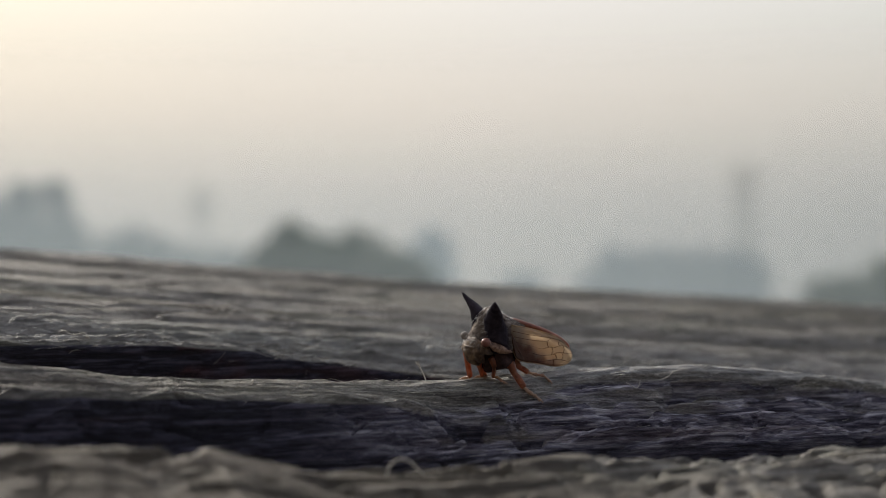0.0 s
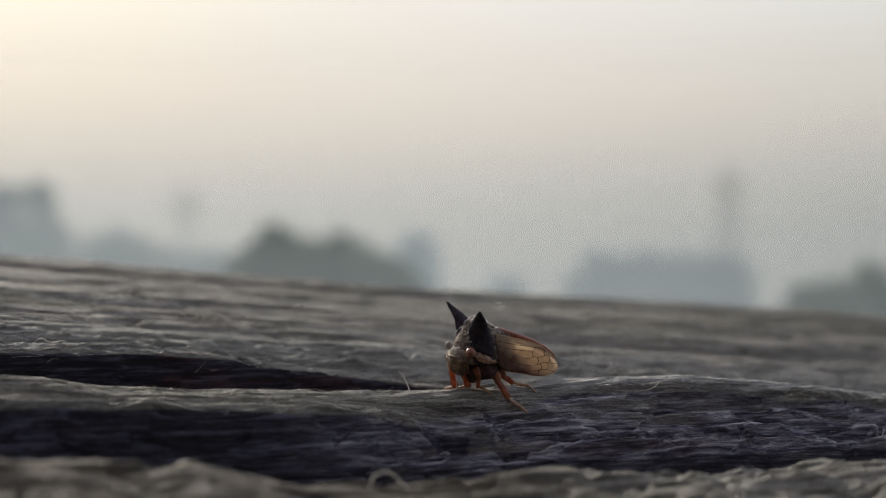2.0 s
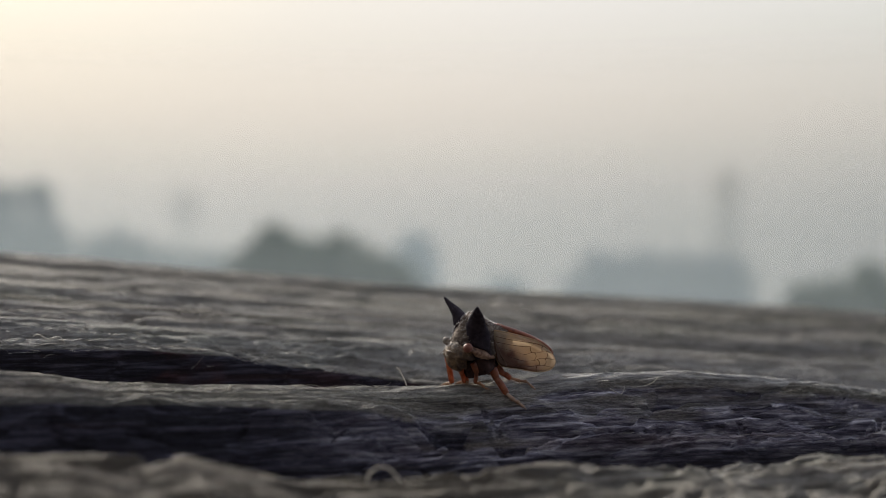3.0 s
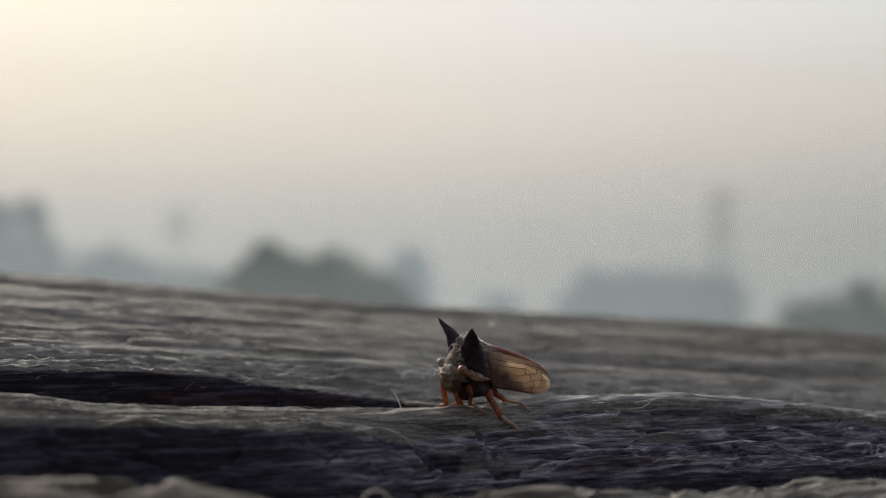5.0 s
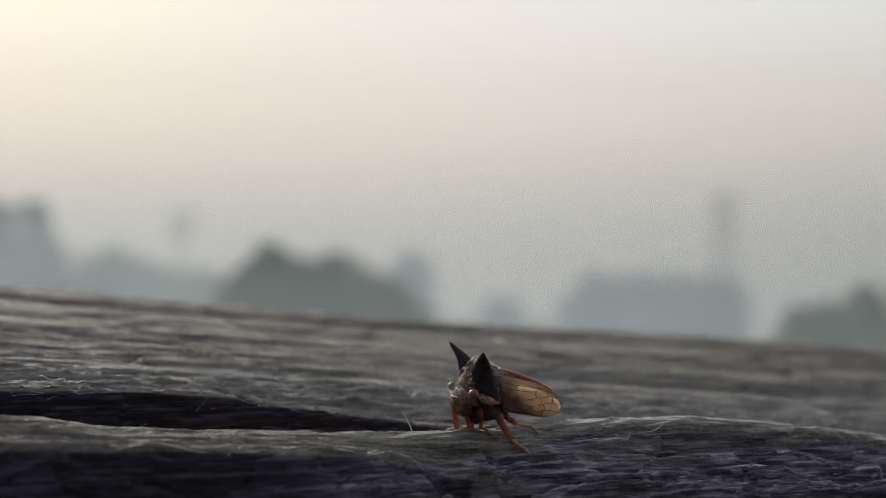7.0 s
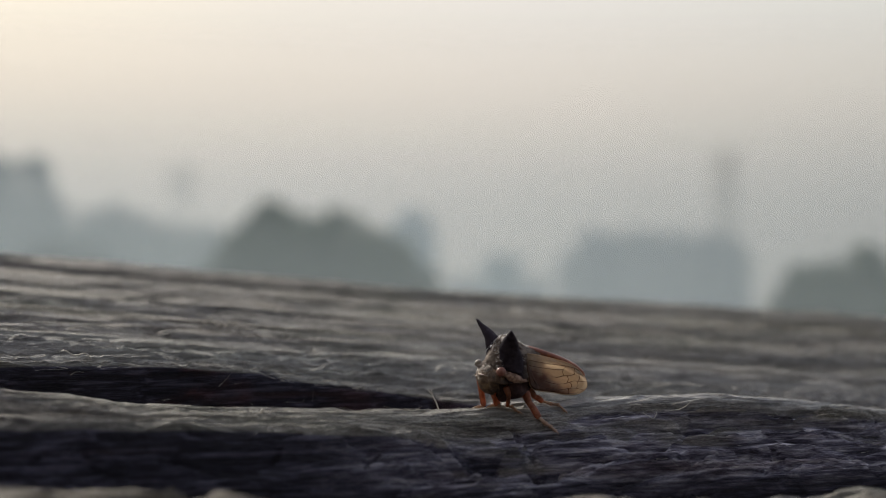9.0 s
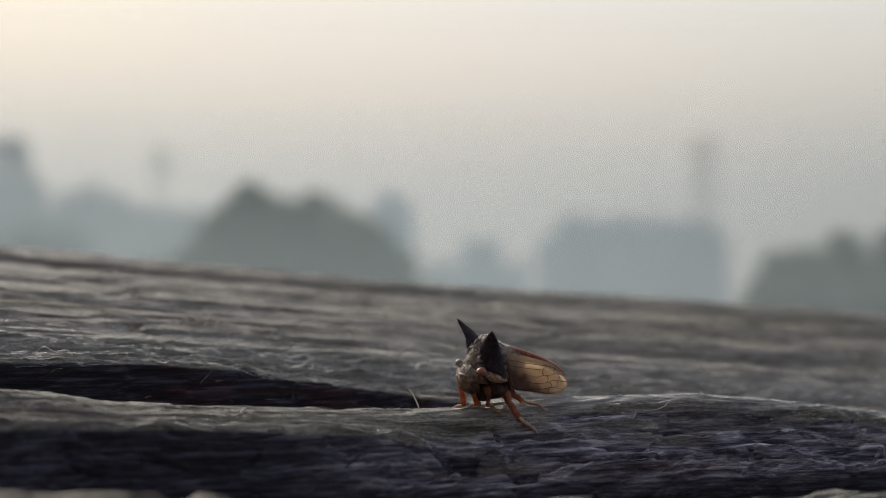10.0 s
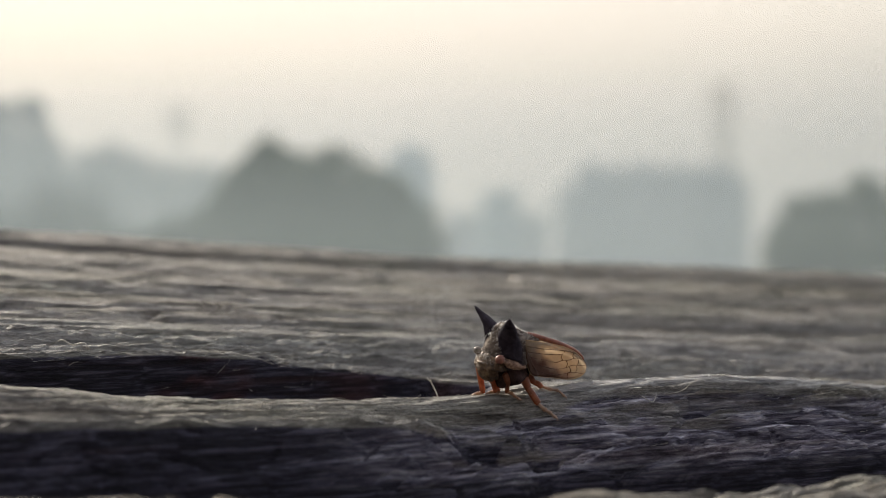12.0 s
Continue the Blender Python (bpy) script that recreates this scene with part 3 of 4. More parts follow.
    red = np.maximum(red, 0.15 * step01(S, -6, -4) * (1 - step01(S, 2, 5)) * step01(V, 3, 5) * (1 - step01(V, 10.5, 11.5)) * step01(vnoise(S / 2.2, V / 1.5, 99), 0, 0.5))
    rust.data.foreach_set("value", red.ravel().astype(np.float32))
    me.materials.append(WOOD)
    timber = new("timber", me)
    timber.parent = rail
    timber.matrix_basis = RAIL
    for x in (-0.45, 0.45):
        y = x * math.tan(radians(18.3)) + 0.01
        bm = box(bmesh.new(), x - 0.045, x + 0.045, y - 0.035, y + 0.035, -0.3, 1.2 - 0.052 + 0.02 * x + 0.004, 0.006)
        part("post", bm, BARK, rail, "rough wooden post under the rail")
    return rail


rail = build_rail()


def on_rail(s, v, up=0.0):
    return Vector((s, v, float(surface(s, v)) + up))


# loose fibres that stand up from the wood, in the rail's millimetres
def fibre(points, r=0.035):
    bm = sweep(bmesh.new(), points, [r * 0.9] + [r] * (len(points) - 2) + [r * 0.35], 6, 6)
    ob = part("fibre", bm, FIBRE, rail, "pale wood fibre", True)
    ob.matrix_basis = RAIL
    return ob


def lifted(rows):
    return [on_rail(s, v, up) for s, v, up in rows]


def build_fibres():
    # curled hair on the near lip
    fibre([Vector((-7.9 + x, -14.1 - 0.1 * x, float(surface(-7.1, -13.8)) + z)) for x, z in ((0, -0.1), (0.12, 0.35), (0.5, 0.68), (0.95, 0.62), (1.35, 0.25), (1.7, -0.12))], 0.04)
    # standing splinter beside the insect
    base = on_rail(-1.5, 0.75, 0.0)
    fibre([base + Vector(q) for q in ((0, 0, -0.05), (-0.12, 0.1, 0.35), (-0.30, 0.2, 0.75), (-0.38, 0.2, 1.05))], 0.034)
    fibre([base + Vector(q) for q in ((-0.30, 0.2, 0.78), (-0.44, 0.21, 0.92), (-0.52, 0.2, 1.02), (-0.56, 0.2, 1.08))], 0.03)
    # hooked hairs on the ridge
    fibre([Vector(q) for q in ((9.62, -0.9, -7.76), (9.9, -1.0, -7.95), (10.15, -1.05, -8.08), (10.3, -1.0, -8.02), (10.43, -0.95, -7.8), (10.47, -0.9, -7.58))], 0.028)
    fibre([Vector(q) for q in ((11.2, -0.8, -7.74), (11.8, -0.85, -7.66), (12.2, -0.9, -7.5), (12.42, -0.9, -7.32), (12.58, -0.9, -7.16))], 0.026)
    # loops and tufts on the upper face
    fibre(lifted([(-20.2, 13.6, 0.05), (-19.9, 13.0, 0.35), (-19.4, 12.5, 0.22), (-18.8, 12.1, 0.18), (-18.5, 11.9, 0.3), (-18.7, 12.0, 0.05)]), 0.035)
    fibre(lifted([(-19.6, 18.5, 0.02), (-19.2, 18.6, 0.32), (-18.5, 18.8, 0.42), (-17.9, 19.2, 0.2), (-17.5, 19.5, 0.02)]), 0.03)
    fibre(lifted([(-17.6, 14.4, 0.02), (-17.4, 14.4, 0.22), (-17.1, 14.4, 0.2), (-16.9, 14.4, 0.02)]), 0.03)
    rnd = random.Random(5)
    for k in range(7):
        s0, v0 = -9.6 + rnd.uniform(-0.7, 0.7), 22.4 + rnd.uniform(-0.8, 0.8)
        w, z = (-0.95, 0.9, -0.6, 0.65, -0.25, 0.3, 1.1)[k], rnd.uniform(0.2, 0.6)
        fibre(lifted([(s0, v0, 0.0), (s0 + w * 0.6, v0, z * 0.7), (s0 + w * 1.2, v0 + 0.2, z), (s0 + w * 1.8, v0, z * rnd.uniform(0.6, 1.4))]), 0.034)
    fibre(lifted([(-11.3, -0.1, -0.05), (-11.2, -0.15, 0.2), (-11.05, -0.2, 0.3)]), 0.06)
    # short torn strands all over the wood
    co, faces = [], []

    def strand(points, r):
        ring = []
        for j, q in enumerate(points):
            w = r * (1 - 0.75 * j / (len(points) - 1))
            ring.append(len(co))
            co.extend([q + Vector((0, w, -w)), q + Vector((0, -w, -w)), q + Vector((0, 0, w))])
        for a, b in zip(ring, ring[1:]):
            for i in range(3):
                faces.append((a + i, a + (i + 1) % 3, b + (i + 1) % 3, b + i))

    zones = [(300, -24, 20, 10.9, 12.6), (260, -25, 34, 12.5, 24), (160, -22, 30, 0.0, 1.2), (150, 0, 28, -5, 0), (80, -22, 0, -0.6, 0.4),
             (160, -22, 20, -18, -13), (200, -22, 60, 42, 52)]
    part_way = np.array([0, 0.33, 0.66, 1.0])
    for count, s0, s1, v0, v1 in zones:
        s, v = np.array([[rnd.uniform(s0, s1), rnd.uniform(v0, v1)] for _ in range(count)]).T
        length = np.array([rnd.uniform(0.2, 1.0) * rnd.choice((-1, 1)) for _ in range(count)])
        sway = np.array([rnd.gauss(0, 0.10) for _ in range(count)])
        ss, vv = s[:, None] + length[:, None] * part_way, v[:, None] + sway[:, None] * part_way ** 2
        hh = surface(ss, vv)
        for j in range(count):
            lift = rnd.uniform(0.0, 0.14) * rnd.uniform(0.2, 1.6)
            strand([Vector((ss[j, i], vv[j, i], max(hh[j, i], hh[j, 0] - 0.05) + 0.008 + lift * part_way[i] ** 1.3)) for i in range(4)], rnd.uniform(0.008, 0.017))
    me = bpy.data.meshes.new("wood_fuzz")
    me.from_pydata(co, [], faces)
    me.materials.append(FIBRE)
    ob = new("wood_fuzz", me)
    ob.parent, ob.matrix_basis = rail, RAIL
    tagged(ob, "fine torn strands of wood", kind="stuff")


build_fibres()


# ---- the insect: x back along the body, y to its far side, z up, in millimetres ----
BUG = RAIL @ Matrix.Translation((2.34, 0.6, -7.36)) @ pose(0, 0, 0, 0, 0, 15) @ pose(0, 0, 0, 8)


def bug_materials():
    m = Mat("dark_shell", 0.75, spec=0.15)
    f, g = m.noise(2200, detail=8, rough=0.7), m.noise(9000, detail=4)
    c = m.ramp(f, [(0.35, (0.018, 0.014, 0.021)), (0.6, (0.045, 0.036, 0.048)), (0.8, (0.12, 0.105, 0.12))])
    m.colour(c)
    m.bump(f, 0.8, 0.0001).bump(g, 0.9, 0.00006)
    pale = Mat("pale_shell", 0.55)
    h = pale.noise(3200, detail=7, rough=0.65)
    pale.colour(pale.ramp(h, [(0.36, (0.06, 0.028, 0.017)), (0.50, (0.24, 0.135, 0.085)), (0.66, (0.52, 0.35, 0.24))]))
    pale.bump(h, 0.8, 0.00007)
    # grey down along the keel and the hind slope, black on the sides
    hairy = Mat("grey_haired_shell", 0.85, spec=0.15)
    k = hairy.noise(2600, (0.6, 1.2, 1.2), 8, 0.7)
    down = hairy.ramp(k, [(0.38, (0.045, 0.032, 0.025)), (0.52, (0.15, 0.118, 0.095)), (0.66, (0.38, 0.33, 0.28))])
    bare = hairy.ramp(k, [(0.4, (0.02, 0.016, 0.022)), (0.62, (0.07, 0.058, 0.066))])
    sep = hairy.n.new("ShaderNodeSeparateXYZ")
    hairy.l.new(hairy.co.outputs["Object"], sep.inputs[0])
    side = hairy.n.new("ShaderNodeMath")
    side.operation = "ABSOLUTE"
    hairy.l.new(sep.outputs["Y"], side.inputs[0])
    mr = hairy.n.new("ShaderNodeMapRange")
    mr.inputs["From Min"].default_value, mr.inputs["From Max"].default_value = 0.00045, 0.0009
    hairy.l.new(side.outputs[0], mr.inputs[0])
    hind = hairy.n.new("ShaderNodeMapRange")
    hind.inputs["From Min"].default_value, hind.inputs["From Max"].default_value = 0.0, 0.0005
    hairy.l.new(sep.outputs["X"], hind.inputs[0])
    less = hairy.n.new("ShaderNodeMath")
    less.operation, less.use_clamp = "SUBTRACT", True
    hairy.l.new(mr.outputs[0], less.inputs[0])
    hairy.l.new(hind.outputs[0], less.inputs[1])
    hairy.colour(hairy.mix(less.outputs[0], down, bare))
    hairy.bump(k, 1.0, 0.00016)
    face = Mat("mottled_face", 0.6)
    q = face.noise(2600, detail=7, rough=0.7)
    face.colour(face.ramp(q, [(0.38, (0.032, 0.017, 0.009)), (0.5, (0.10, 0.060, 0.033)), (0.66, (0.29, 0.195, 0.11))]))
    face.bump(q, 0.9, 0.00007)
    return m.m, pale.m, hairy.m, face.m


DARK, PALE, HAIRY, FACE = bug_materials()
EYE = plain("insect_eye", (0.18, 0.065, 0.045), (0.32, 0.14, 0.095), 6000, 0.38, bump=0.2, dist=2e-5)
EYE_PALE = plain("insect_eye_pale", (0.20, 0.17, 0.14), (0.36, 0.32, 0.28), 6000, 0.45)
SPINE = plain("red_brown_spine", (0.17, 0.045, 0.022), (0.34, 0.11, 0.055), 2500, 0.4, bump=0.3, dist=3e-5)
BELLY = plain("dark_belly", (0.022, 0.013, 0.014), (0.085, 0.048, 0.042), 2600, 0.8, bump=0.9, dist=1.5e-4, spec=0.15)
LEG = sheer("orange_leg", (0.055, 0.018, 0.012), (0.52, 0.195, 0.10), 3400, (0.68, 0.27, 0.13), 0.03, 0.26)
FOOT = sheer("pale_foot", (0.28, 0.17, 0.12), (0.56, 0.42, 0.33), 3000, (0.8, 0.55, 0.35), 0.05, 0.25)


def wing_material():
    """Clear amber membrane, leathery and brown towards its root."""
    m = Mat("amber_wing", 0.35)
    dot = m.n.new("ShaderNodeVectorMath")
    dot.operation = "DOT_PRODUCT"
    dot.inputs[1].default_value = (600, 0, 1000)
    m.l.new(m.co.outputs["Object"], dot.inputs[0])
    blotch = m.noise(1500, detail=4)
    add = m.n.new("ShaderNodeMath")
    add.operation = "MULTIPLY_ADD"
    add.inputs[1].default_value = 1.2
    m.l.new(blotch, add.inputs[0])
    m.l.new(dot.outputs["Value"], add.inputs[2])
    far = m.n.new("ShaderNodeMapRange")
    far.inputs["From Min"].default_value, far.inputs["From Max"].default_value = 2.9, 3.9
    far.interpolation_type = "SMOOTHSTEP"
    m.l.new(add.outputs[0], far.inputs[0])
    f = far.outputs[0]
    m.colour(m.mix(f, m.ramp(blotch, [(0.3, (0.08, 0.038, 0.027)), (0.7, (0.21, 0.115, 0.08))]), m.ramp(blotch, [(0.3, (0.40, 0.33, 0.26)), (0.7, (0.55, 0.47, 0.38))])))
    tl, tr = m.n.new("ShaderNodeBsdfTranslucent"), m.n.new("ShaderNodeBsdfTransparent")
    through = m.mix(f, (0.34, 0.17, 0.11), (0.82, 0.72, 0.59))
    m.l.new(through, tl.inputs[0])
    m.l.new(through, tr.inputs[0])
    m1, m2 = m.n.new("ShaderNodeMixShader"), m.n.new("ShaderNodeMixShader")
    m1.inputs[0].default_value = 0.4
    clear = m.n.new("ShaderNodeMath")
    clear.operation = "MULTIPLY_ADD"
    clear.inputs[1].default_value, clear.inputs[2].default_value = 0.38, 0.06
    m.l.new(f, clear.inputs[0])
    m.l.new(clear.outputs[0], m2.inputs[0])
    m.l.new(m.b.outputs[0], m1.inputs[1])
    m.l.new(tl.outputs[0], m1.inputs[2])
    m.l.new(m1.outputs[0], m2.inputs[1])
    m.l.new(tr.outputs[0], m2.inputs[2])
    m.l.new(m2.outputs[0], m.out.inputs[0])
    m.bump(blotch, 0.4, 0.00005)
    return m.m


WING = wing_material()
WING_BASE = sheer("brown_wing_base", (0.06, 0.03, 0.02), (0.16, 0.085, 0.055), 2600, (0.25, 0.12, 0.07), 0.08, 0.35, 0.45)
MARGIN = sheer("pale_margin", (0.36, 0.27, 0.16), (0.48, 0.37, 0.24), 2000, (0.8, 0.62, 0.4), 0.05, 0.4)
DOWN = plain("silver_down", (0.42, 0.41, 0.40), (0.62, 0.61, 0.60), 3000, 0.5)
VEIN = plain("brown_vein", (0.07, 0.03, 0.015), (0.13, 0.06, 0.03), 3000, 0.5)


def loft(bm, sections, sides=22):
    """Rings from rows of (x, low z, high z, half width, keel): an arch with a keel on top and a flat underside."""
    rings = []
    for x, zb, zc, w, keel in sections:
        ring = []
        for j in range(sides):
            a = 2 * math.pi * j / sides
            y, z = math.sin(a) * w, math.cos(a)
            if z >= 0:
                zz = zb + (zc - zb) * (z ** (1 - 0.35 * keel))
                y *= 1 - 0.35 * keel * z
            else:
                zz = zb + 0.35 * (zc - zb) * z * 0.5
            ring.append(bm.verts.new((x, y, zz)))
        rings.append(ring)
    for r0, r1 in zip(rings, rings[1:]):
        for j in range(sides):
            bm.faces.new((r0[j], r1[j], r1[(j + 1) % sides], r0[(j + 1) % sides]))
    bm.faces.new(rings[0])
    bm.faces.new(rings[-1][::-1])
    return bm


def wing_side(x, z, side):
    """How far out a wing lies at x, z: like one half of a steep roof."""
    return side * (0.95 - 0.6 * min(max((x - 0.3) / 4.7, 0), 1) + 0.10 * (1.6 - z) * 0.6)


WING_RIM = [(0.30, 3.05), (1.44, 2.84), (2.36, 2.62), (3.29, 2.36), (4.10, 2.0), (4.68, 1.54), (4.99, 1.12), (4.92, 0.79),
            (4.55, 0.60), (3.94, 0.53), (3.16, 0.63), (2.23, 0.81), (1.32, 0.97), (0.70, 1.26), (0.40, 2.04)]


def rim_line():
    line = smooth_line([(x, 0, z) for x, z in WING_RIM] + [(WING_RIM[0][0], 0, WING_RIM[0][1])], 3)
    return [(q.x, q.z) for q in line[:-1]]


def sheet(bm, outline, side, thick=0.015, shift=0.0):
    """A thin curved blade with both faces and an edge, filled by rings that shrink to its middle."""
    cx, cz = sum(p[0] for p in outline) / len(outline), sum(p[1] for p in outline) / len(outline)
    def grid(off):
        rings = []
        for k in range(6):
            f = 1 - k / 6
            rings.append([bm.verts.new((cx + (x - cx) * f, wing_side(cx + (x - cx) * f, cz + (z - cz) * f, side) + side * (off + shift)
                                        + 0.02 * math.sin(3 * x * f + 2 * z), cz + (z - cz) * f)) for x, z in outline])
        mid = bm.verts.new((cx, wing_side(cx, cz, side) + side * (off + shift), cz))
        n = len(outline)
        for r0, r1 in zip(rings, rings[1:]):
            for j in range(n):
                bm.faces.new((r0[j], r0[(j + 1) % n], r1[(j + 1) % n], r1[j]))
        for j in range(n):
            bm.faces.new((rings[-1][j], rings[-1][(j + 1) % n], mid))
        return rings[0]
    a, b = grid(0.0), grid(thick)
    n = len(outline)
    for j in range(n):
        bm.faces.new((a[j], b[j], b[(j + 1) % n], a[(j + 1) % n]))
    bmesh.ops.recalc_face_normals(bm, faces=bm.faces)
    return bm


VEINS = [
    [(0.45, 2.70), (1.55, 2.46), (2.5, 2.30), (3.3, 2.17), (4.0, 1.98), (4.45, 1.74)],
    [(0.50, 2.40), (1.7, 2.16), (2.7, 2.02), (3.1, 2.03), (3.3, 2.17)],
    [(0.55, 2.12), (1.7, 1.84), (2.6, 1.60), (3.15, 1.66), (3.62, 1.62), (4.2, 1.68), (4.68, 1.53)],
    [(0.60, 1.85), (1.7, 1.48), (2.6, 1.24), (3.4, 1.22), (3.9, 1.30), (4.42, 1.24), (4.97, 1.16)],
    [(0.66, 1.55), (1.6, 1.16), (2.5, 0.92), (3.3, 0.90), (3.75, 0.92), (4.25, 0.86), (4.80, 0.72)],
    [(3.1, 2.03), (3.05, 1.85), (3.15, 1.66)],
    [(3.40, 1.64), (3.52, 1.42), (3.4, 1.22)],
    [(3.62, 1.26), (3.80, 1.08), (3.75, 0.92)],
    [(3.98, 1.98), (3.92, 1.82), (4.0, 1.66)],
    [(4.3, 1.66), (4.38, 1.45), (4.32, 1.25)],
    [(4.2, 1.26), (4.3, 1.05), (4.15, 0.87)],
    [(3.55, 0.91), (3.6, 0.74), (3.55, 0.58)],
]

LEGS = [  # name, hip, knee, where the shin meets the wood, where the foot ends (x, y), thickness
    ("front_leg", (-1.50, 0.75, 1.45), (-1.36, 0.75, 0.86), (-1.18, 0.55), (-1.62, 0.72), 1.0),
    ("front_leg", (-1.20, 0.05, 1.10), (-0.95, 0.05, 0.56), (-0.66, 0.10), (-1.02, 0.25), 0.95),
    ("middle_leg", (-0.95, 0.35, 1.00), (-0.70, 0.30, 0.62), (-0.45, 0.15), (-0.62, -0.05), 0.8),
    ("middle_leg", (-0.75, -0.62, 1.25), (-0.50, -0.72, 0.70), (-0.20, -0.23), (0.10, -0.95), 0.9),
    ("hind_leg", (0.55, -0.55, 0.95), (0.66, -0.95, 0.38), (0.85, -1.72), (1.42, -2.45), 1.15),
    ("hind_leg", (1.05, -0.30, 0.90), (1.42, -0.45, 0.52), (1.88, -0.63), (2.68, -1.60), 0.95),
]


def build_bug():
    bug = tagged(new("treehopper"), "dark horned treehopper with amber veined wings and orange legs", "insect")
    bug.matrix_basis = Matrix.Translation(BUG.translation) @ BUG.to_quaternion().to_matrix().to_4x4()
    k = 0.001

    def add(name, bm, mat, parent=None, label="", smooth=True):
        bmesh.ops.scale(bm, vec=(k, k, k), verts=bm.verts)
        return part(name, bm, mat, parent or bug, label, smooth)

    # shield over the back with two horns
    bm = loft(bmesh.new(), [(-1.58, 2.0, 2.25, 0.40, 0), (-1.5, 1.9, 2.6, 0.66, 0), (-1.34, 1.8, 3.0, 0.82, 0), (-1.16, 1.75, 3.42, 0.90, 0),
                            (-0.95, 1.7, 3.74, 0.93, 0.05), (-0.7, 1.7, 3.93, 1.0, 0.1), (-0.35, 1.7, 3.86, 1.05, 0.2), (0.1, 1.72, 3.62, 1.05, 0.4),
                            (0.5, 1.8, 3.40, 0.95, 0.5), (0.95, 2.0, 3.22, 0.70, 0.6), (1.4, 2.35, 3.08, 0.40, 0.8), (1.75, 2.6, 2.98, 0.2, 0.8)], 36)
    for v in bm.verts:
        v.co += v.co.normalized() * 0.05 * noise.noise(v.co * 2.6)
    shield = add("pronotum", bm, HAIRY, label="dark shield with fine grey hairs")
    for side in (-1, 1):
        bm, rings = bmesh.new(), []
        levels = smooth_line([(-0.48, 0.56, 2.05), (-0.50, 0.58, 2.65), (-0.62, 0.64, 3.15), (-0.80, 0.82, 3.56), (-0.98, 1.10, 3.88), (-1.18, 1.35, 4.16), (-1.40, 1.60, 4.47)], 4)
        for j, q in enumerate(levels):
            f = j / (len(levels) - 1) * 6
            rb = float(np.interp(f, range(7), (0.80, 0.76, 0.68, 0.50, 0.38, 0.25, 0.05)))
            rt = float(np.interp(f, range(7), (0.55, 0.54, 0.50, 0.41, 0.31, 0.20, 0.05)))
            ring = []
            for i in range(20):
                a = 2 * math.pi * i / 20
                p = Vector((q.x + rb * math.cos(a), side * (q.y + rt * math.sin(a)), q.z - 0.25 * rb * math.cos(a) - 0.35 * rt * math.sin(a) * min(f / 4, 1)))
                ring.append(bm.verts.new(p + Vector((1, 1, 1)) * 0.05 * min(rt * 3, 1) * noise.noise(p * 3.4)))
            rings.append(ring)
        for r0, r1 in zip(rings, rings[1:]):
            for i in range(20):
                bm.faces.new((r0[i], r0[(i + 1) % 20], r1[(i + 1) % 20], r1[i]))
        bm.faces.new(rings[-1])
        bm.faces.new(rings[0][::-1])
        bmesh.ops.recalc_face_normals(bm, faces=bm.faces)
        add("horn", bm, DARK, shield, "pointed black horn")
    bm = sweep(bmesh.new(), [(0.45, 0, 3.15), (1.1, 0, 3.07), (1.93, 0, 2.86), (2.7, 0, 2.63), (3.4, 0, 2.38), (4.3, 0, 1.98), (4.9, 0, 1.62), (5.12, 0, 1.38)],
               [0.18, 0.18, 0.16, 0.15, 0.16, 0.16, 0.11, 0.03], 10, 6, 0.8)
    add("spine", bm, SPINE, shield, "long red-brown spine bent over the wings")
    # fine down on the shield
    rnd, down = random.Random(3), bmesh.new()
    for _ in range(760):
        x, a = rnd.uniform(-1.5, 1.3), rnd.uniform(-1.35, 1.35)
        zc = float(np.interp(x, (-1.5, -1.15, -0.75, -0.35, 0.1, 0.5, 0.95, 1.4), (3.2, 3.66, 3.92, 3.86, 3.62, 3.40, 3.22, 3.08)))
        w = float(np.interp(x, (-1.5, -0.35, 0.5, 0.95, 1.4), (0.82, 1.08, 0.95, 0.70, 0.40)))
        p = Vector((x, math.sin(a) * w * (1 - 0.16 * math.cos(a)), 1.75 + (zc - 1.75) * math.cos(a) ** 0.85))
        out = Vector((0.75, math.sin(a), math.cos(a) * 0.8)).normalized()
        sweep(down, [p - out * 0.03, p + out * rnd.uniform(0.05, 0.13)], [0.009, 0.003], 3, 1)
    tagged(add("down", down, DOWN, shield, "fine silver hairs"), kind="stuff")
    # head and eyes
    bm = loft(bmesh.new(), [(-1.80, 1.62, 1.85, 0.40, 0), (-1.74, 1.60, 2.06, 0.80, 0), (-1.58, 1.58, 2.28, 1.02, 0), (-1.25, 1.52, 2.42, 1.05, 0), (-0.8, 1.5, 2.3, 0.9, 0)], 32)
    bm = sweep(bm, [(-1.38, 0, 1.75), (-1.42, 0, 1.45), (-1.36, 0, 1.12), (-1.05, 0, 0.80)], [0.66, 0.62, 0.44, 0.17], 14, 4)
    bm = sweep(bm, [(-1.55, -0.55, 1.75), (-1.35, -0.45, 1.25), (-1.0, -0.35, 0.95)], [0.36, 0.30, 0.12], 10, 4)
    bm = sweep(bm, [(-1.55, 0.55, 1.75), (-1.35, 0.45, 1.25), (-1.0, 0.35, 0.95)], [0.36, 0.30, 0.12], 10, 4)
    for side in (-1, 1):
        blob(bm, (-1.28, side * 0.84, 2.08), (0.30, 0.30, 0.24), 16, 10)
    for v in bm.verts:
        v.co += v.co.normalized() * (0.10 * noise.noise(v.co * 3.1) + 0.045 * noise.noise(v.co * 7))
    head = add("head", bm, FACE, label="mottled buff face")
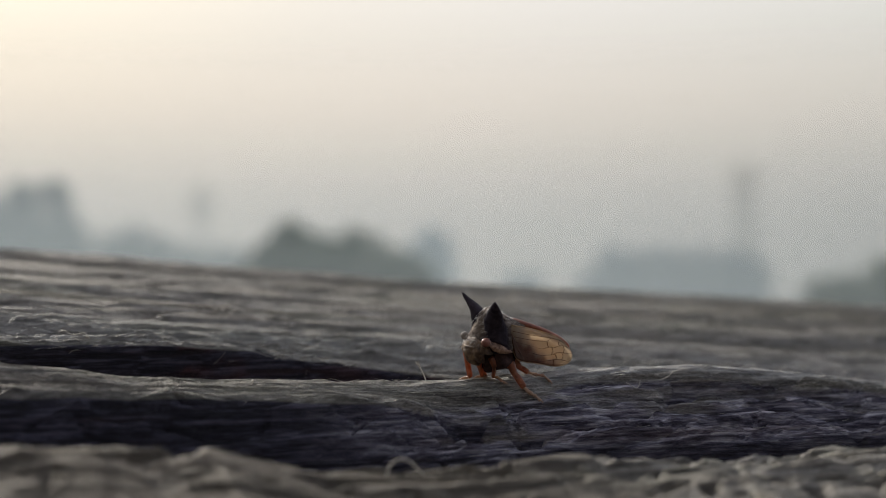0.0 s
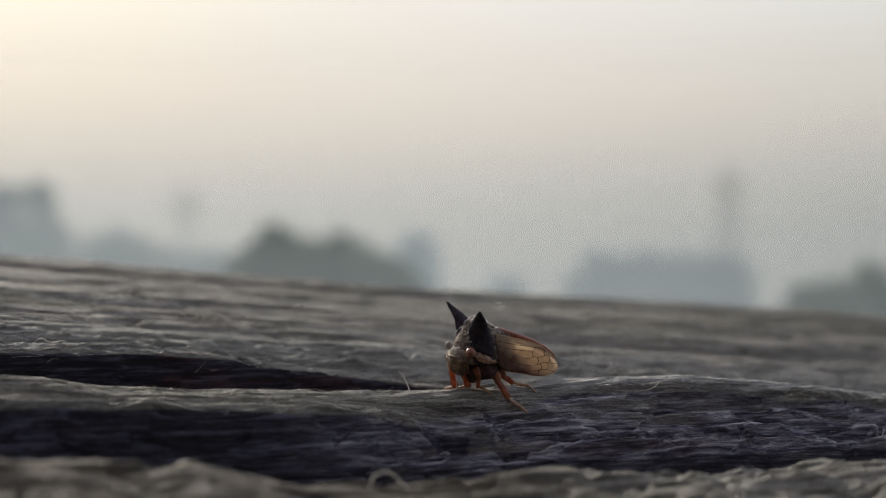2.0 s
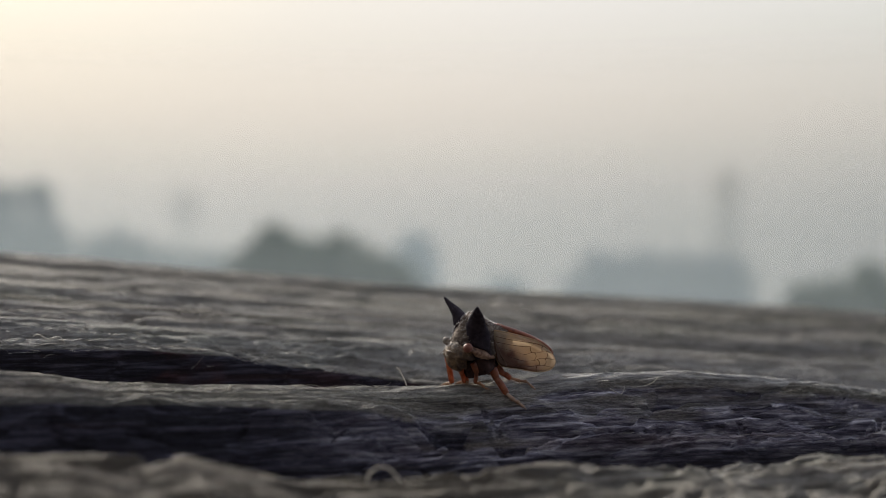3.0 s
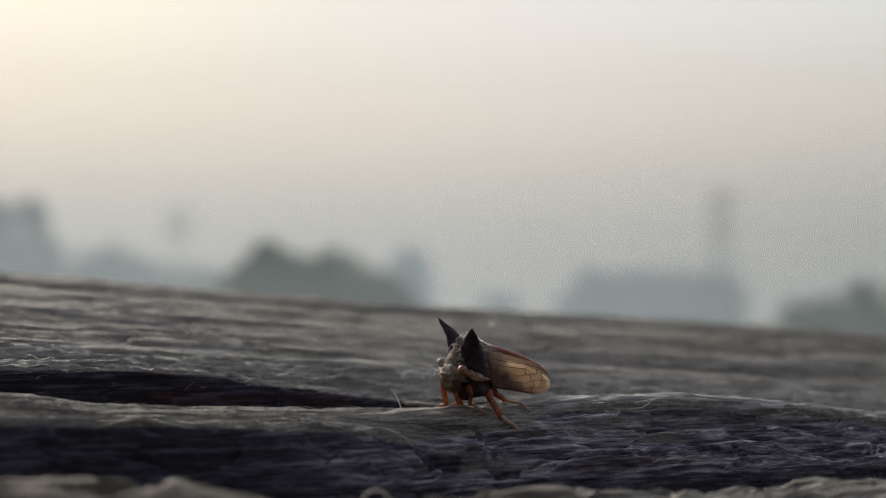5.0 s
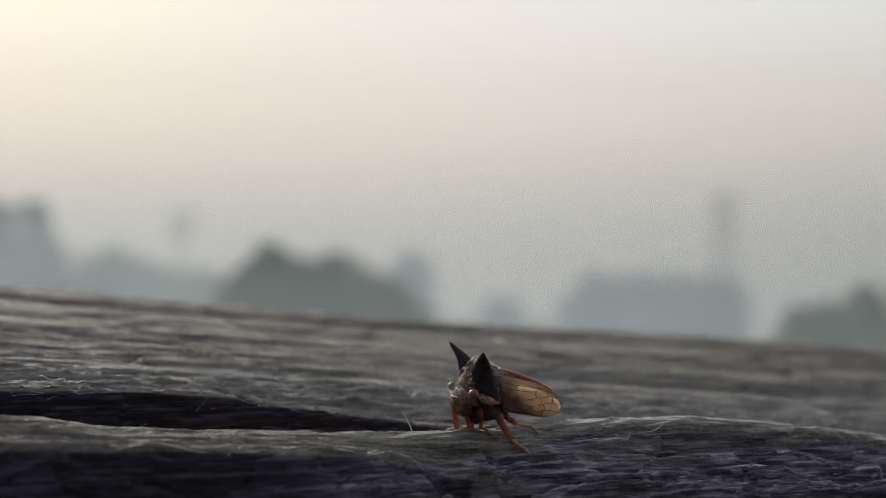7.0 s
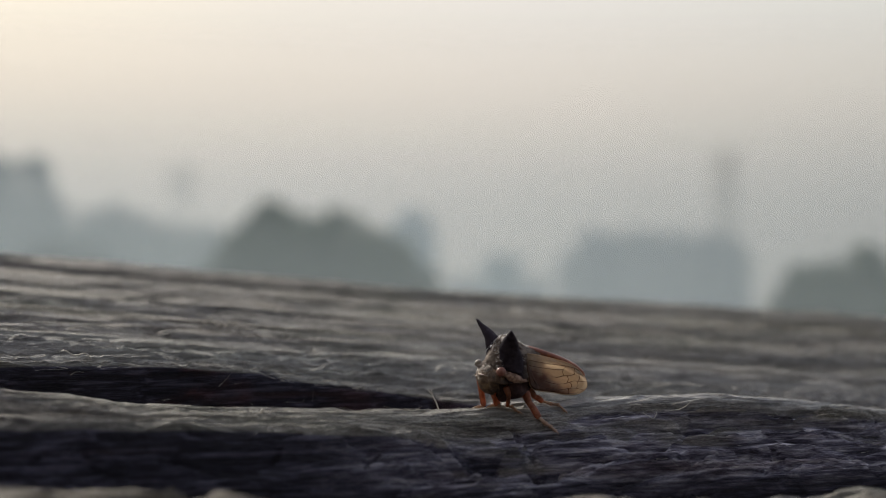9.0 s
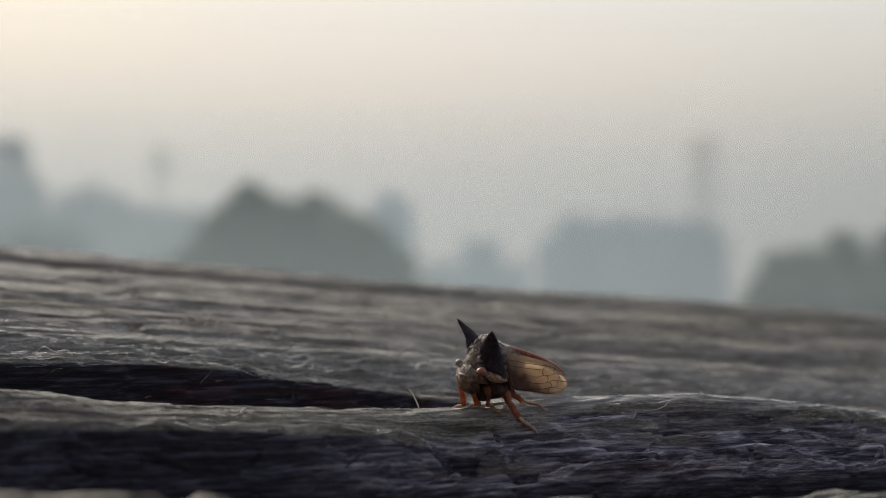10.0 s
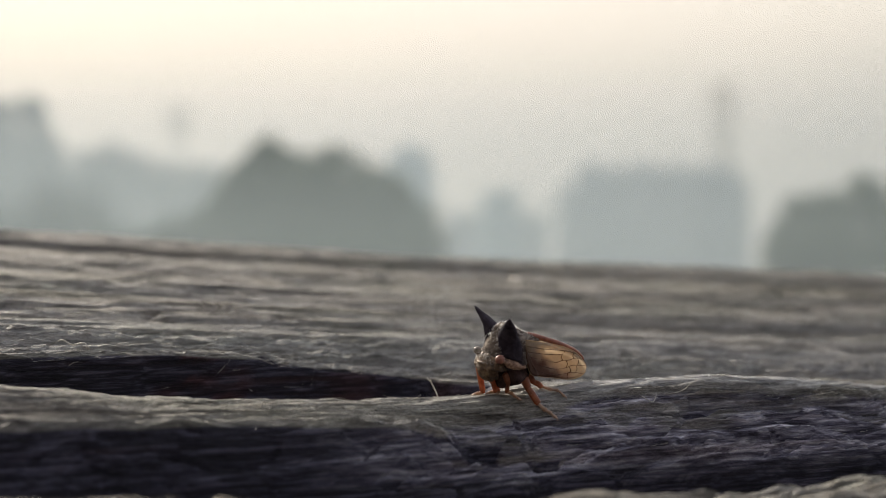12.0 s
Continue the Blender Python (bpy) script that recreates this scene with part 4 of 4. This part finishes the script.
    for side, mat in ((-1, EYE), (1, EYE_PALE)):
        add("eye", blob(bmesh.new(), (-1.45, side * (1.08 if side < 0 else 1.0), 2.18), (0.27, 0.24, 0.25) if side < 0 else (0.22, 0.19, 0.21), 20, 14), mat, head, "round brown eye" if side < 0 else "round pale eye")
        add("antenna", sweep(bmesh.new(), [(-1.85, side * 0.55, 1.75), (-1.98, side * 0.62, 1.62), (-2.0, side * 0.72, 1.48)], [0.025, 0.014, 0.006], 6, 4), VEIN, head, "thin dark feeler")
    rnd, fuzz = random.Random(8), bmesh.new()
    for _ in range(320):
        a, b = rnd.uniform(-1.4, 1.4), rnd.uniform(-0.9, 1.2)
        out = Vector((-math.cos(a) * math.cos(b), math.sin(a) * math.cos(b), math.sin(b)))
        p = Vector((-1.2 + 0.60 * out.x, 1.02 * out.y, 1.95 + 0.48 * out.z))
        sweep(fuzz, [p - out * 0.05, p + (out + Vector((0, 0, -0.6))).normalized() * rnd.uniform(0.06, 0.15)], [0.010, 0.003], 3, 1)
    tagged(add("down", fuzz, DOWN, head, "short pale hairs on the face"), kind="stuff")
    # flanks, chest and belly
    for side in (-1, 1):
        bm = blob(bmesh.new(), (-0.42, side * 0.96, 1.84), (0.90, 0.14, 0.29), 30, 18, 0.3, 5, Euler((0.25 * side, radians(17), -0.06 * side)).to_matrix())
        for v in bm.verts:  # drawn out to a point behind
            v.co.z += 0.25 * max(0, v.co.x) * (1.66 - v.co.z)
            v.co += Vector((1, 1, 1)) * 0.03 * noise.noise(v.co * 5)
        add("flank", bm, PALE, label="pale buff stripe along the side")
    add("thorax", blob(bmesh.new(), (-0.05, 0, 1.25), (1.25, 0.92, 0.80), 36, 22, 0.5, 3), BELLY)
    bm = bmesh.new()
    for j in range(6):
        x = 0.7 + 0.34 * j
        r = 0.66 * (1 - (j / 6.4) ** 2) ** 0.5
        blob(bm, (x, 0, 1.40 - 0.04 * j), (0.34, r * 0.8, r * 0.85), 18, 10)
    add("abdomen", bm, BELLY, label="dark segmented belly")
    # wings
    rim = rim_line()
    for side in (-1, 1):
        wing = add("wing", sheet(bmesh.new(), rim, side), WING, label="clear amber wing with brown veins")
        base = [(0.30, 2.6), (0.60, 2.2), (0.85, 1.75), (1.15, 1.35), (1.35, 1.08), (1.25, 0.99), (0.95, 1.14), (0.70, 1.28), (0.40, 2.04)]
        add("wing_base", sheet(bmesh.new(), base, side, 0.02, 0.018), WING_BASE, wing, "brown leathery wing base")
        for line in VEINS:
            bm = sweep(bmesh.new(), [(x, wing_side(x, z, side) + side * 0.02, z) for x, z in line], [0.016] * len(line), 6, 4)
            add("vein", bm, VEIN, wing)
        line = [(x, wing_side(x, z, side) + side * 0.01, z) for x, z in WING_RIM]
        add("margin", sweep(bmesh.new(), line, [0.026] * len(line), 6, 4), MARGIN, wing, "pale thickened wing margin")
    # legs
    inv = (RAIL.inverted() @ bug.matrix_basis)
    back = inv.inverted()
    def stand(x, y, up):
        place = inv @ (Vector((x, y, 0)) * k)
        grid = np.linspace(-0.12, 0.12, 5)
        top = float(surface(place.x + grid[:, None], place.y + grid[None]).max())
        return back @ Vector((place.x, place.y, top + up)) / k

    for name, hip, knee, (sx, sy), (fx, fy), fat in LEGS:
        hip, knee, shin, foot = Vector(hip), Vector(knee), stand(sx, sy, 0.10), stand(fx, fy, 0.05)
        leg = add(name, sweep(bmesh.new(), [hip, hip.lerp(knee, 0.45) + Vector((0.03, 0, 0.02)), knee], [0.19 * fat, 0.22 * fat, 0.155 * fat], 12, 5, 0.85), LEG, label="orange leg")
        add("tibia", sweep(bmesh.new(), [knee.lerp(hip, 0.06), knee.lerp(shin, 0.4) + Vector((0, 0, 0.04)), knee.lerp(shin, 0.8), shin],
                           [0.15 * fat, 0.17 * fat, 0.17 * fat, 0.12 * fat], 12, 5, 0.75), LEG, leg)
        # the foot: three short joints, each thickened at its end
        last = shin
        for q, r in ((0.42, 0.105), (0.72, 0.095), (1.0, 0.08)):
            place = stand(sx + (fx - sx) * q, sy + (fy - sy) * q, 0.10 if q < 0.9 else 0.06)
            add("tarsus", sweep(bmesh.new(), [last, last.lerp(place, 0.6), place], [r * 0.7 * fat, r * 0.85 * fat, r * 1.15 * fat], 10, 3), FOOT, leg, "pale foot")
            before, last = last, place
        way = (last - before).normalized()
        for q in (-1, 1):
            tip = last + way * 0.17 + Vector((-way.y, way.x, 0)) * 0.09 * q + Vector((0, 0, -0.03))
            add("claw", sweep(bmesh.new(), [last, (last + tip) / 2 + Vector((0, 0, 0.04)), tip], [0.035, 0.028, 0.008], 6, 3), FOOT, leg)
        for q in range(10):  # short bristles on the shin
            p = knee.lerp(shin, 0.15 + 0.085 * q)
            out = Vector((0.7 * (-1) ** q, -0.5, 0.25)).normalized()
            add("bristle", sweep(bmesh.new(), [p + out * 0.08, p + out * 0.24], [0.012, 0.004], 4, 1), FOOT, leg)
    return bug


build_bug()


# ---- the distance ----
def far_place(az, dist, z=0.0):
    return Vector((dist * math.sin(radians(az)), dist * math.cos(radians(az)), z))


def top_of(el, dist):
    return 1.2 + dist * math.tan(radians(el))


def build_ground():
    bm = bmesh.new()
    rings, n = [0.0, 3, 8, 20, 50, 100, 160, 260, 500, 1200, 4500], 48
    last = None
    for r in rings:
        if r == 0:
            ring = [bm.verts.new((0, 0, 0))]
        else:
            ring = [bm.verts.new((r * math.cos(2 * math.pi * j / n), r * math.sin(2 * math.pi * j / n), 0)) for j in range(n)]
        if last:
            for j in range(n):
                if len(last) == 1:
                    bm.faces.new((last[0], ring[j], ring[(j + 1) % n]))
                else:
                    bm.faces.new((last[j], ring[j], ring[(j + 1) % n], last[(j + 1) % n]))
        last = ring
    return tagged(part("ground", bm, GRASS), "dull green grassy field", "ground", kind="structure")


build_ground()


def build_tree(az, el, dist, wide, seed, base=0.03, label="leafy green tree in the mist"):
    """Tapered trunk, limbs and a crown of many leaf clumps with gaps."""
    rnd = random.Random(seed)
    height = top_of(el, dist)
    half = dist * math.tan(radians(wide))
    tree = tagged(new("tree"), label, "tree", "trees in the distance")
    tree.location = far_place(az, dist)
    bm = bmesh.new()
    r = height * 0.025
    lean = rnd.uniform(-0.04, 0.04) * height
    sweep(bm, [(0, 0, -0.2), (lean * 0.3, 0, height * 0.3), (lean, 0, height * 0.7), (lean, 0, height * 0.92)], [r * 1.3, r, r * 0.5, r * 0.1], 9, 3)
    ends = []
    for k in range(11):
        z = height * rnd.uniform(0.28, 0.7)
        a = rnd.uniform(0, 2 * math.pi)
        reach = half * rnd.uniform(0.5, 0.95)
        end = (math.cos(a) * reach, math.sin(a) * reach, z + height * rnd.uniform(0.05, 0.2))
        sweep(bm, [(lean * z / height, 0, z), (end[0] * 0.5, end[1] * 0.5, z + (end[2] - z) * 0.7), end], [r * 0.4, r * 0.25, r * 0.06], 6, 2)
        ends.append(end)
    part("trunk", bm, BARK, tree, smooth=True)
    # leaves: small folded blades gathered in clumps
    co, faces = [], []
    clumps = [(*e, 0.42) for e in ends]
    for k in range(46):
        a, q = rnd.uniform(0, 2 * math.pi), rnd.uniform(0, 1) ** 0.5
        z = height * (base + (1 - base) * rnd.uniform(0.02, 0.95))
        f = (z / height - base) / (1 - base)
        env = half * (0.62 + 0.45 * math.sin(math.pi * min(f * 1.15, 1.0))) * (1 - max(0, f - 0.62) / 0.42) ** 0.7
        clumps.append((math.cos(a) * q * env, math.sin(a) * q * env, z, rnd.uniform(0.22, 0.4)))
    clumps.append((lean, 0, height * 0.95, 0.25))
    for cx, cy, cz, rel in clumps:
        rr = rel * half
        for _ in range(42):
            d = Vector((rnd.gauss(0, 1), rnd.gauss(0, 1), rnd.gauss(0, 0.8)))
            d = d.normalized() * rr * rnd.uniform(0.3, 1) ** 0.6
            p = Vector((cx, cy, min(cz + d.z, height * 0.995))) + Vector((d.x, d.y, 0))
            size = height * 0.035 * rnd.uniform(0.7, 1.4)
            u = Vector((rnd.gauss(0, 1), rnd.gauss(0, 1), rnd.gauss(0, 1))).normalized() * size
            w = u.orthogonal().normalized() * size * 0.6
            n0 = len(co)
            co += [p - u, p + w + u * 0.1, p + u, p - w + u * 0.1]
            faces += [(n0, n0 + 1, n0 + 2), (n0, n0 + 2, n0 + 3)]
    me = bpy.data.meshes.new("crown")
    me.from_pydata(co, [], faces)
    me.materials.append(LEAF)
    crown = new("crown", me)
    crown.parent = tree
    crown["kind"] = "stuff"
    return tree


for n, (az, el, dist, wide) in enumerate([
        (-8.3, 2.9, 132, 0.9), (-7.4, 4.1, 128, 1.0), (-6.4, 4.95, 130, 1.0), (-5.5, 4.55, 126, 1.0), (-4.7, 4.4, 131, 0.9), (-3.9, 4.7, 128, 1.0),
        (-3.0, 4.45, 127, 1.0), (-2.2, 3.9, 130, 0.9), (-1.3, 3.3, 128, 0.9), (-0.3, 2.4, 126, 0.8)]):
    build_tree(az, el, dist, wide, 10 + n)
for n, (az, el, dist, wide) in enumerate([(12.9, 1.7, 125, 0.6), (13.6, 2.7, 128, 0.8), (14.7, 2.8, 126, 0.9), (16.0, 3.35, 130, 1.1), (17.6, 3.4, 127, 1.1)]):
    build_tree(az, el, dist, wide, 40 + n)
for n, (az, el, dist, wide) in enumerate([(-17.9, 6.3, 215, 1.2), (-16.4, 6.3, 210, 1.2), (-15.2, 6.35, 212, 1.0), (-14.3, 4.7, 214, 0.9), (-19.2, 6.0, 212, 1.2),
                                          (-13.2, 4.5, 240, 1.0), (-12.2, 4.75, 245, 0.9), (-11.2, 4.45, 242, 0.9), (-10.2, 4.1, 245, 0.9), (-9.3, 4.0, 243, 0.8), (-8.5, 3.9, 246, 0.8)]):
    build_tree(az, el, dist, wide, 60 + n, 0.1, "tall tree faint in the thick mist")
for n, (az, el) in enumerate([(-12.5, 1.7), (-11.3, 1.6), (-10.2, 1.9), (-9.2, 2.2), (-7.6, 1.7), (-6.2, 1.6), (-4.9, 1.7), (-3.6, 1.6), (-2.3, 1.6), (-1.0, 1.3),
                            (13.2, 1.2), (14.2, 1.4), (15.3, 1.4), (16.5, 1.5), (17.8, 1.5)]):
    build_tree(az, el, 124, 0.75, 90 + n, 0.05, "low leafy bush at the field's edge")


def build_house(name, label, az0, az1, el, dist, floors, columns, material, tower=None, boxes=(), wings=(), bays=()):
    """A flat-roofed block that faces the field, with real window recesses, parapet and balconies."""
    x0, x1 = dist * math.tan(radians(az0)), dist * math.tan(radians(az1))
    height, wide, deep = top_of(el, dist), x1 - x0, 12.0
    house = tagged(new(name), label, "building")
    house.location = ((x0 + x1) / 2, dist, 0)
    storey = (height - 1.2) / floors
    part("wall", box(bmesh.new(), -wide / 2, wide / 2, 0, deep, -0.2, height - 1.0, 0.05), material, house)
    roof = part("roof", box(bmesh.new(), -wide / 2 - 0.3, wide / 2 + 0.3, -0.3, deep + 0.3, height - 1.0, height - 0.7), CONCRETE, house)
    part("parapet", box(bmesh.new(), -wide / 2 - 0.1, wide / 2 + 0.1, -0.1, 0.15, height - 0.7, height, 0.03), material, roof)
    for a, b, up in boxes:  # water tanks and roof rooms
        part("roof_room", box(bmesh.new(), -wide / 2 + a * wide, -wide / 2 + b * wide, 2.0, 8.0, height - 0.7, height + up, 0.2), material, roof)
    for a, b, low in wings:  # lower end blocks
        part("end_block", box(bmesh.new(), a * wide - wide / 2, b * wide - wide / 2, 1.0, deep - 1, -0.2, height - low, 0.2), material, house)
    for a, b in bays:  # darker bays that stand a little proud of the front
        part("bay", box(bmesh.new(), a * wide - wide / 2, b * wide - wide / 2, -1.2, 0.5, -0.2, height - 0.4, 0.1), PLASTER_DARK, house, "darker grey bay of the facade")
    step = wide / columns
    frame_me = pane_me = None
    for f in range(floors):
        for c in range(columns):
            if (c * 7 + f * 3) % 11 == 4:
                continue
            x, z = -wide / 2 + (c + 0.5) * step, f * storey + storey * 0.35
            w, h = min(step * 0.5, 1.6), storey * 0.48
            if pane_me is None:
                pane = part("window", box(bmesh.new(), -w / 2, w / 2, -0.03, 0.02, 0, h), WINDOW, house)
                sill = part("sill", box(bmesh.new(), -w / 2 - 0.1, w / 2 + 0.1, -0.2, 0.0, -0.12, 0.0), CONCRETE, pane)
                pane_me, frame_me = pane.data, sill.data
            else:
                pane, sill = new("window", pane_me), new("sill", frame_me)
                pane.parent, sill.parent = house, pane
            pane.location = (x, -0.004, z)
    if tower:
        t0, t1, te = tower
        a, b = dist * math.tan(radians(t0)) - (x0 + x1) / 2, dist * math.tan(radians(t1)) - (x0 + x1) / 2
        top = top_of(te, dist)
        tw = part("stair_tower", box(bmesh.new(), a, b, 1.5, 1.5 + (b - a), height - 0.7, top - 0.6, 0.05), material, house, "narrow tower on the roof")
        part("cap", box(bmesh.new(), a - 0.3, b + 0.3, 1.2, 1.8 + (b - a), top - 0.6, top), CONCRETE, tw)
    return house


build_house("apartment_building", "long pale apartment block with a tower faint in mist", 5.4, 11.5, 3.75, 300, 6, 13, PLASTER,
            boxes=((0.04, 0.16, 1.6), (0.22, 0.27, 0.9), (0.33, 0.5, 1.3), (0.6, 0.66, 2.0), (0.78, 0.86, 1.1)), wings=((-0.12, 0.0, 3.4), (1.0, 1.07, 2.4)), bays=((0.04, 0.23), (0.76, 0.97)))
build_house("office_building", "blue-grey block behind the trees in mist", -1.6, -0.25, 4.5, 290, 7, 4, BLUE_PLASTER,
            boxes=((0.2, 0.5, 1.6), (0.65, 0.8, 0.8)), wings=((-0.25, 0.0, 2.2), (1.0, 1.15, 3.0)))
build_house("small_house", "low blue-grey house faint in the mist", 1.8, 3.2, 2.95, 250, 4, 3, BLUE_PLASTER)
build_house("shed", "low pale building faint in the mist", 0.4, 4.3, 2.1, 280, 3, 7, PLASTER)


def build_tower():
    """A tall slim concrete tower far behind the apartment block."""
    tower = tagged(new("concrete_tower"), "tall slim concrete tower faint in thick mist", "tower")
    dist = 600
    tower.location = far_place(10.88, dist)
    h = top_of(6.85, dist)
    part("shaft", box(bmesh.new(), -4.6, 4.6, -4.6, 4.6, -0.3, h - 4.0, 0.3), CONCRETE, tower)
    part("collar", box(bmesh.new(), -5.6, 5.6, -5.6, 5.6, h - 4.0, h - 3.0, 0.1), CONCRETE, tower)
    part("head", box(bmesh.new(), -5.0, 5.0, -5.0, 5.0, h - 3.0, h, 0.3), PLASTER, tower)
    for k in range(12):
        part("window", box(bmesh.new(), -0.8, 0.8, -4.64, -4.5, 6 + k * (h - 16) / 12, 8.2 + k * (h - 16) / 12), WINDOW, tower)


build_tower()


def build_mast():
    mast = tagged(new("telecom_mast"), "thin steel lattice mast with antenna panels faint in mist", "mast")
    dist = 600
    mast.location = far_place(-9.75, dist)
    h = top_of(6.3, dist)
    for sx in (-1, 1):
        for sy in (-1, 1):
            part("leg", sweep(bmesh.new(), [(sx * 3.2, sy * 3.2, -0.2), (sx * 2.2, sy * 2.2, h * 0.5), (sx * 1.3, sy * 1.3, h)], [0.55, 0.48, 0.4], 6, 3), STEEL, mast)
    for k in range(14):
        z = h * (0.03 + 0.068 * k)
        q, r = 3.2 - 1.9 * z / h, 3.2 - 1.9 * (z / h + 0.06)
        for sx in (-1, 1):
            part("brace", sweep(bmesh.new(), [(-q, sx * q, z), (r, sx * r, z + h * 0.06)], [0.14, 0.14], 5, 1), STEEL, mast)
            part("brace", sweep(bmesh.new(), [(q, sx * q, z), (-r, sx * r, z + h * 0.06)], [0.14, 0.14], 5, 1), STEEL, mast)
    part("platform", box(bmesh.new(), -3.9, 3.9, -3.9, 3.9, h * 0.785, h * 0.80), STEEL, mast)
    for a in range(8):
        x, y = 3.6 * math.cos(a * math.pi / 4), 3.6 * math.sin(a * math.pi / 4)
        part("antenna_panel", box(bmesh.new(), x - 1.3, x + 1.3, y - 0.6, y + 0.6, h * 0.80, h * 0.97, 0.05), CONCRETE, mast)


build_mast()


def build_haze_sheet(dist, low, top, thick, tint, name):
    """A curved tinted sheet across the field that stands in for haze."""
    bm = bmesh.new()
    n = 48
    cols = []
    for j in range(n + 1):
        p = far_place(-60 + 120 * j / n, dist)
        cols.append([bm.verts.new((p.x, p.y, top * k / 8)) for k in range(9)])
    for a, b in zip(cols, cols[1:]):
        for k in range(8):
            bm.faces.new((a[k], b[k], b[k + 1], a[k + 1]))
    return tagged(part(name, bm, haze_sheet_material(low, top, thick, tint), smooth=True), "pale tinted sheet standing in for haze over the field", "mist", kind="structure")


# three added sheets whose tints haze whatever stands behind them
build_haze_sheet(105, 3, 19, 0.45, (0.245, 0.295, 0.322), "mist")
build_haze_sheet(420, 60, 130, 0.62, (0.456, 0.436, 0.41), "mist")
build_haze_sheet(190, 16, 37, 0.53, (0.252, 0.296, 0.338), "mist")


def build_light_block():
    """Dark boarding added behind the camera to hold back light, never in view."""
    wall = tagged(new("light_block_boards"), "unseen dark boarding added to block light from behind", "wall", kind="structure")
    for k in range(40):
        x = -6 + 0.3 * k
        part("board", box(bmesh.new(), x, x + 0.29, -1.64, -1.6, 0, 2.9, 0.004), BOARD, wall)
    part("backing", box(bmesh.new(), -6, 6, -1.76, -1.645, 0, 2.9), BOARD, wall)


build_light_block()
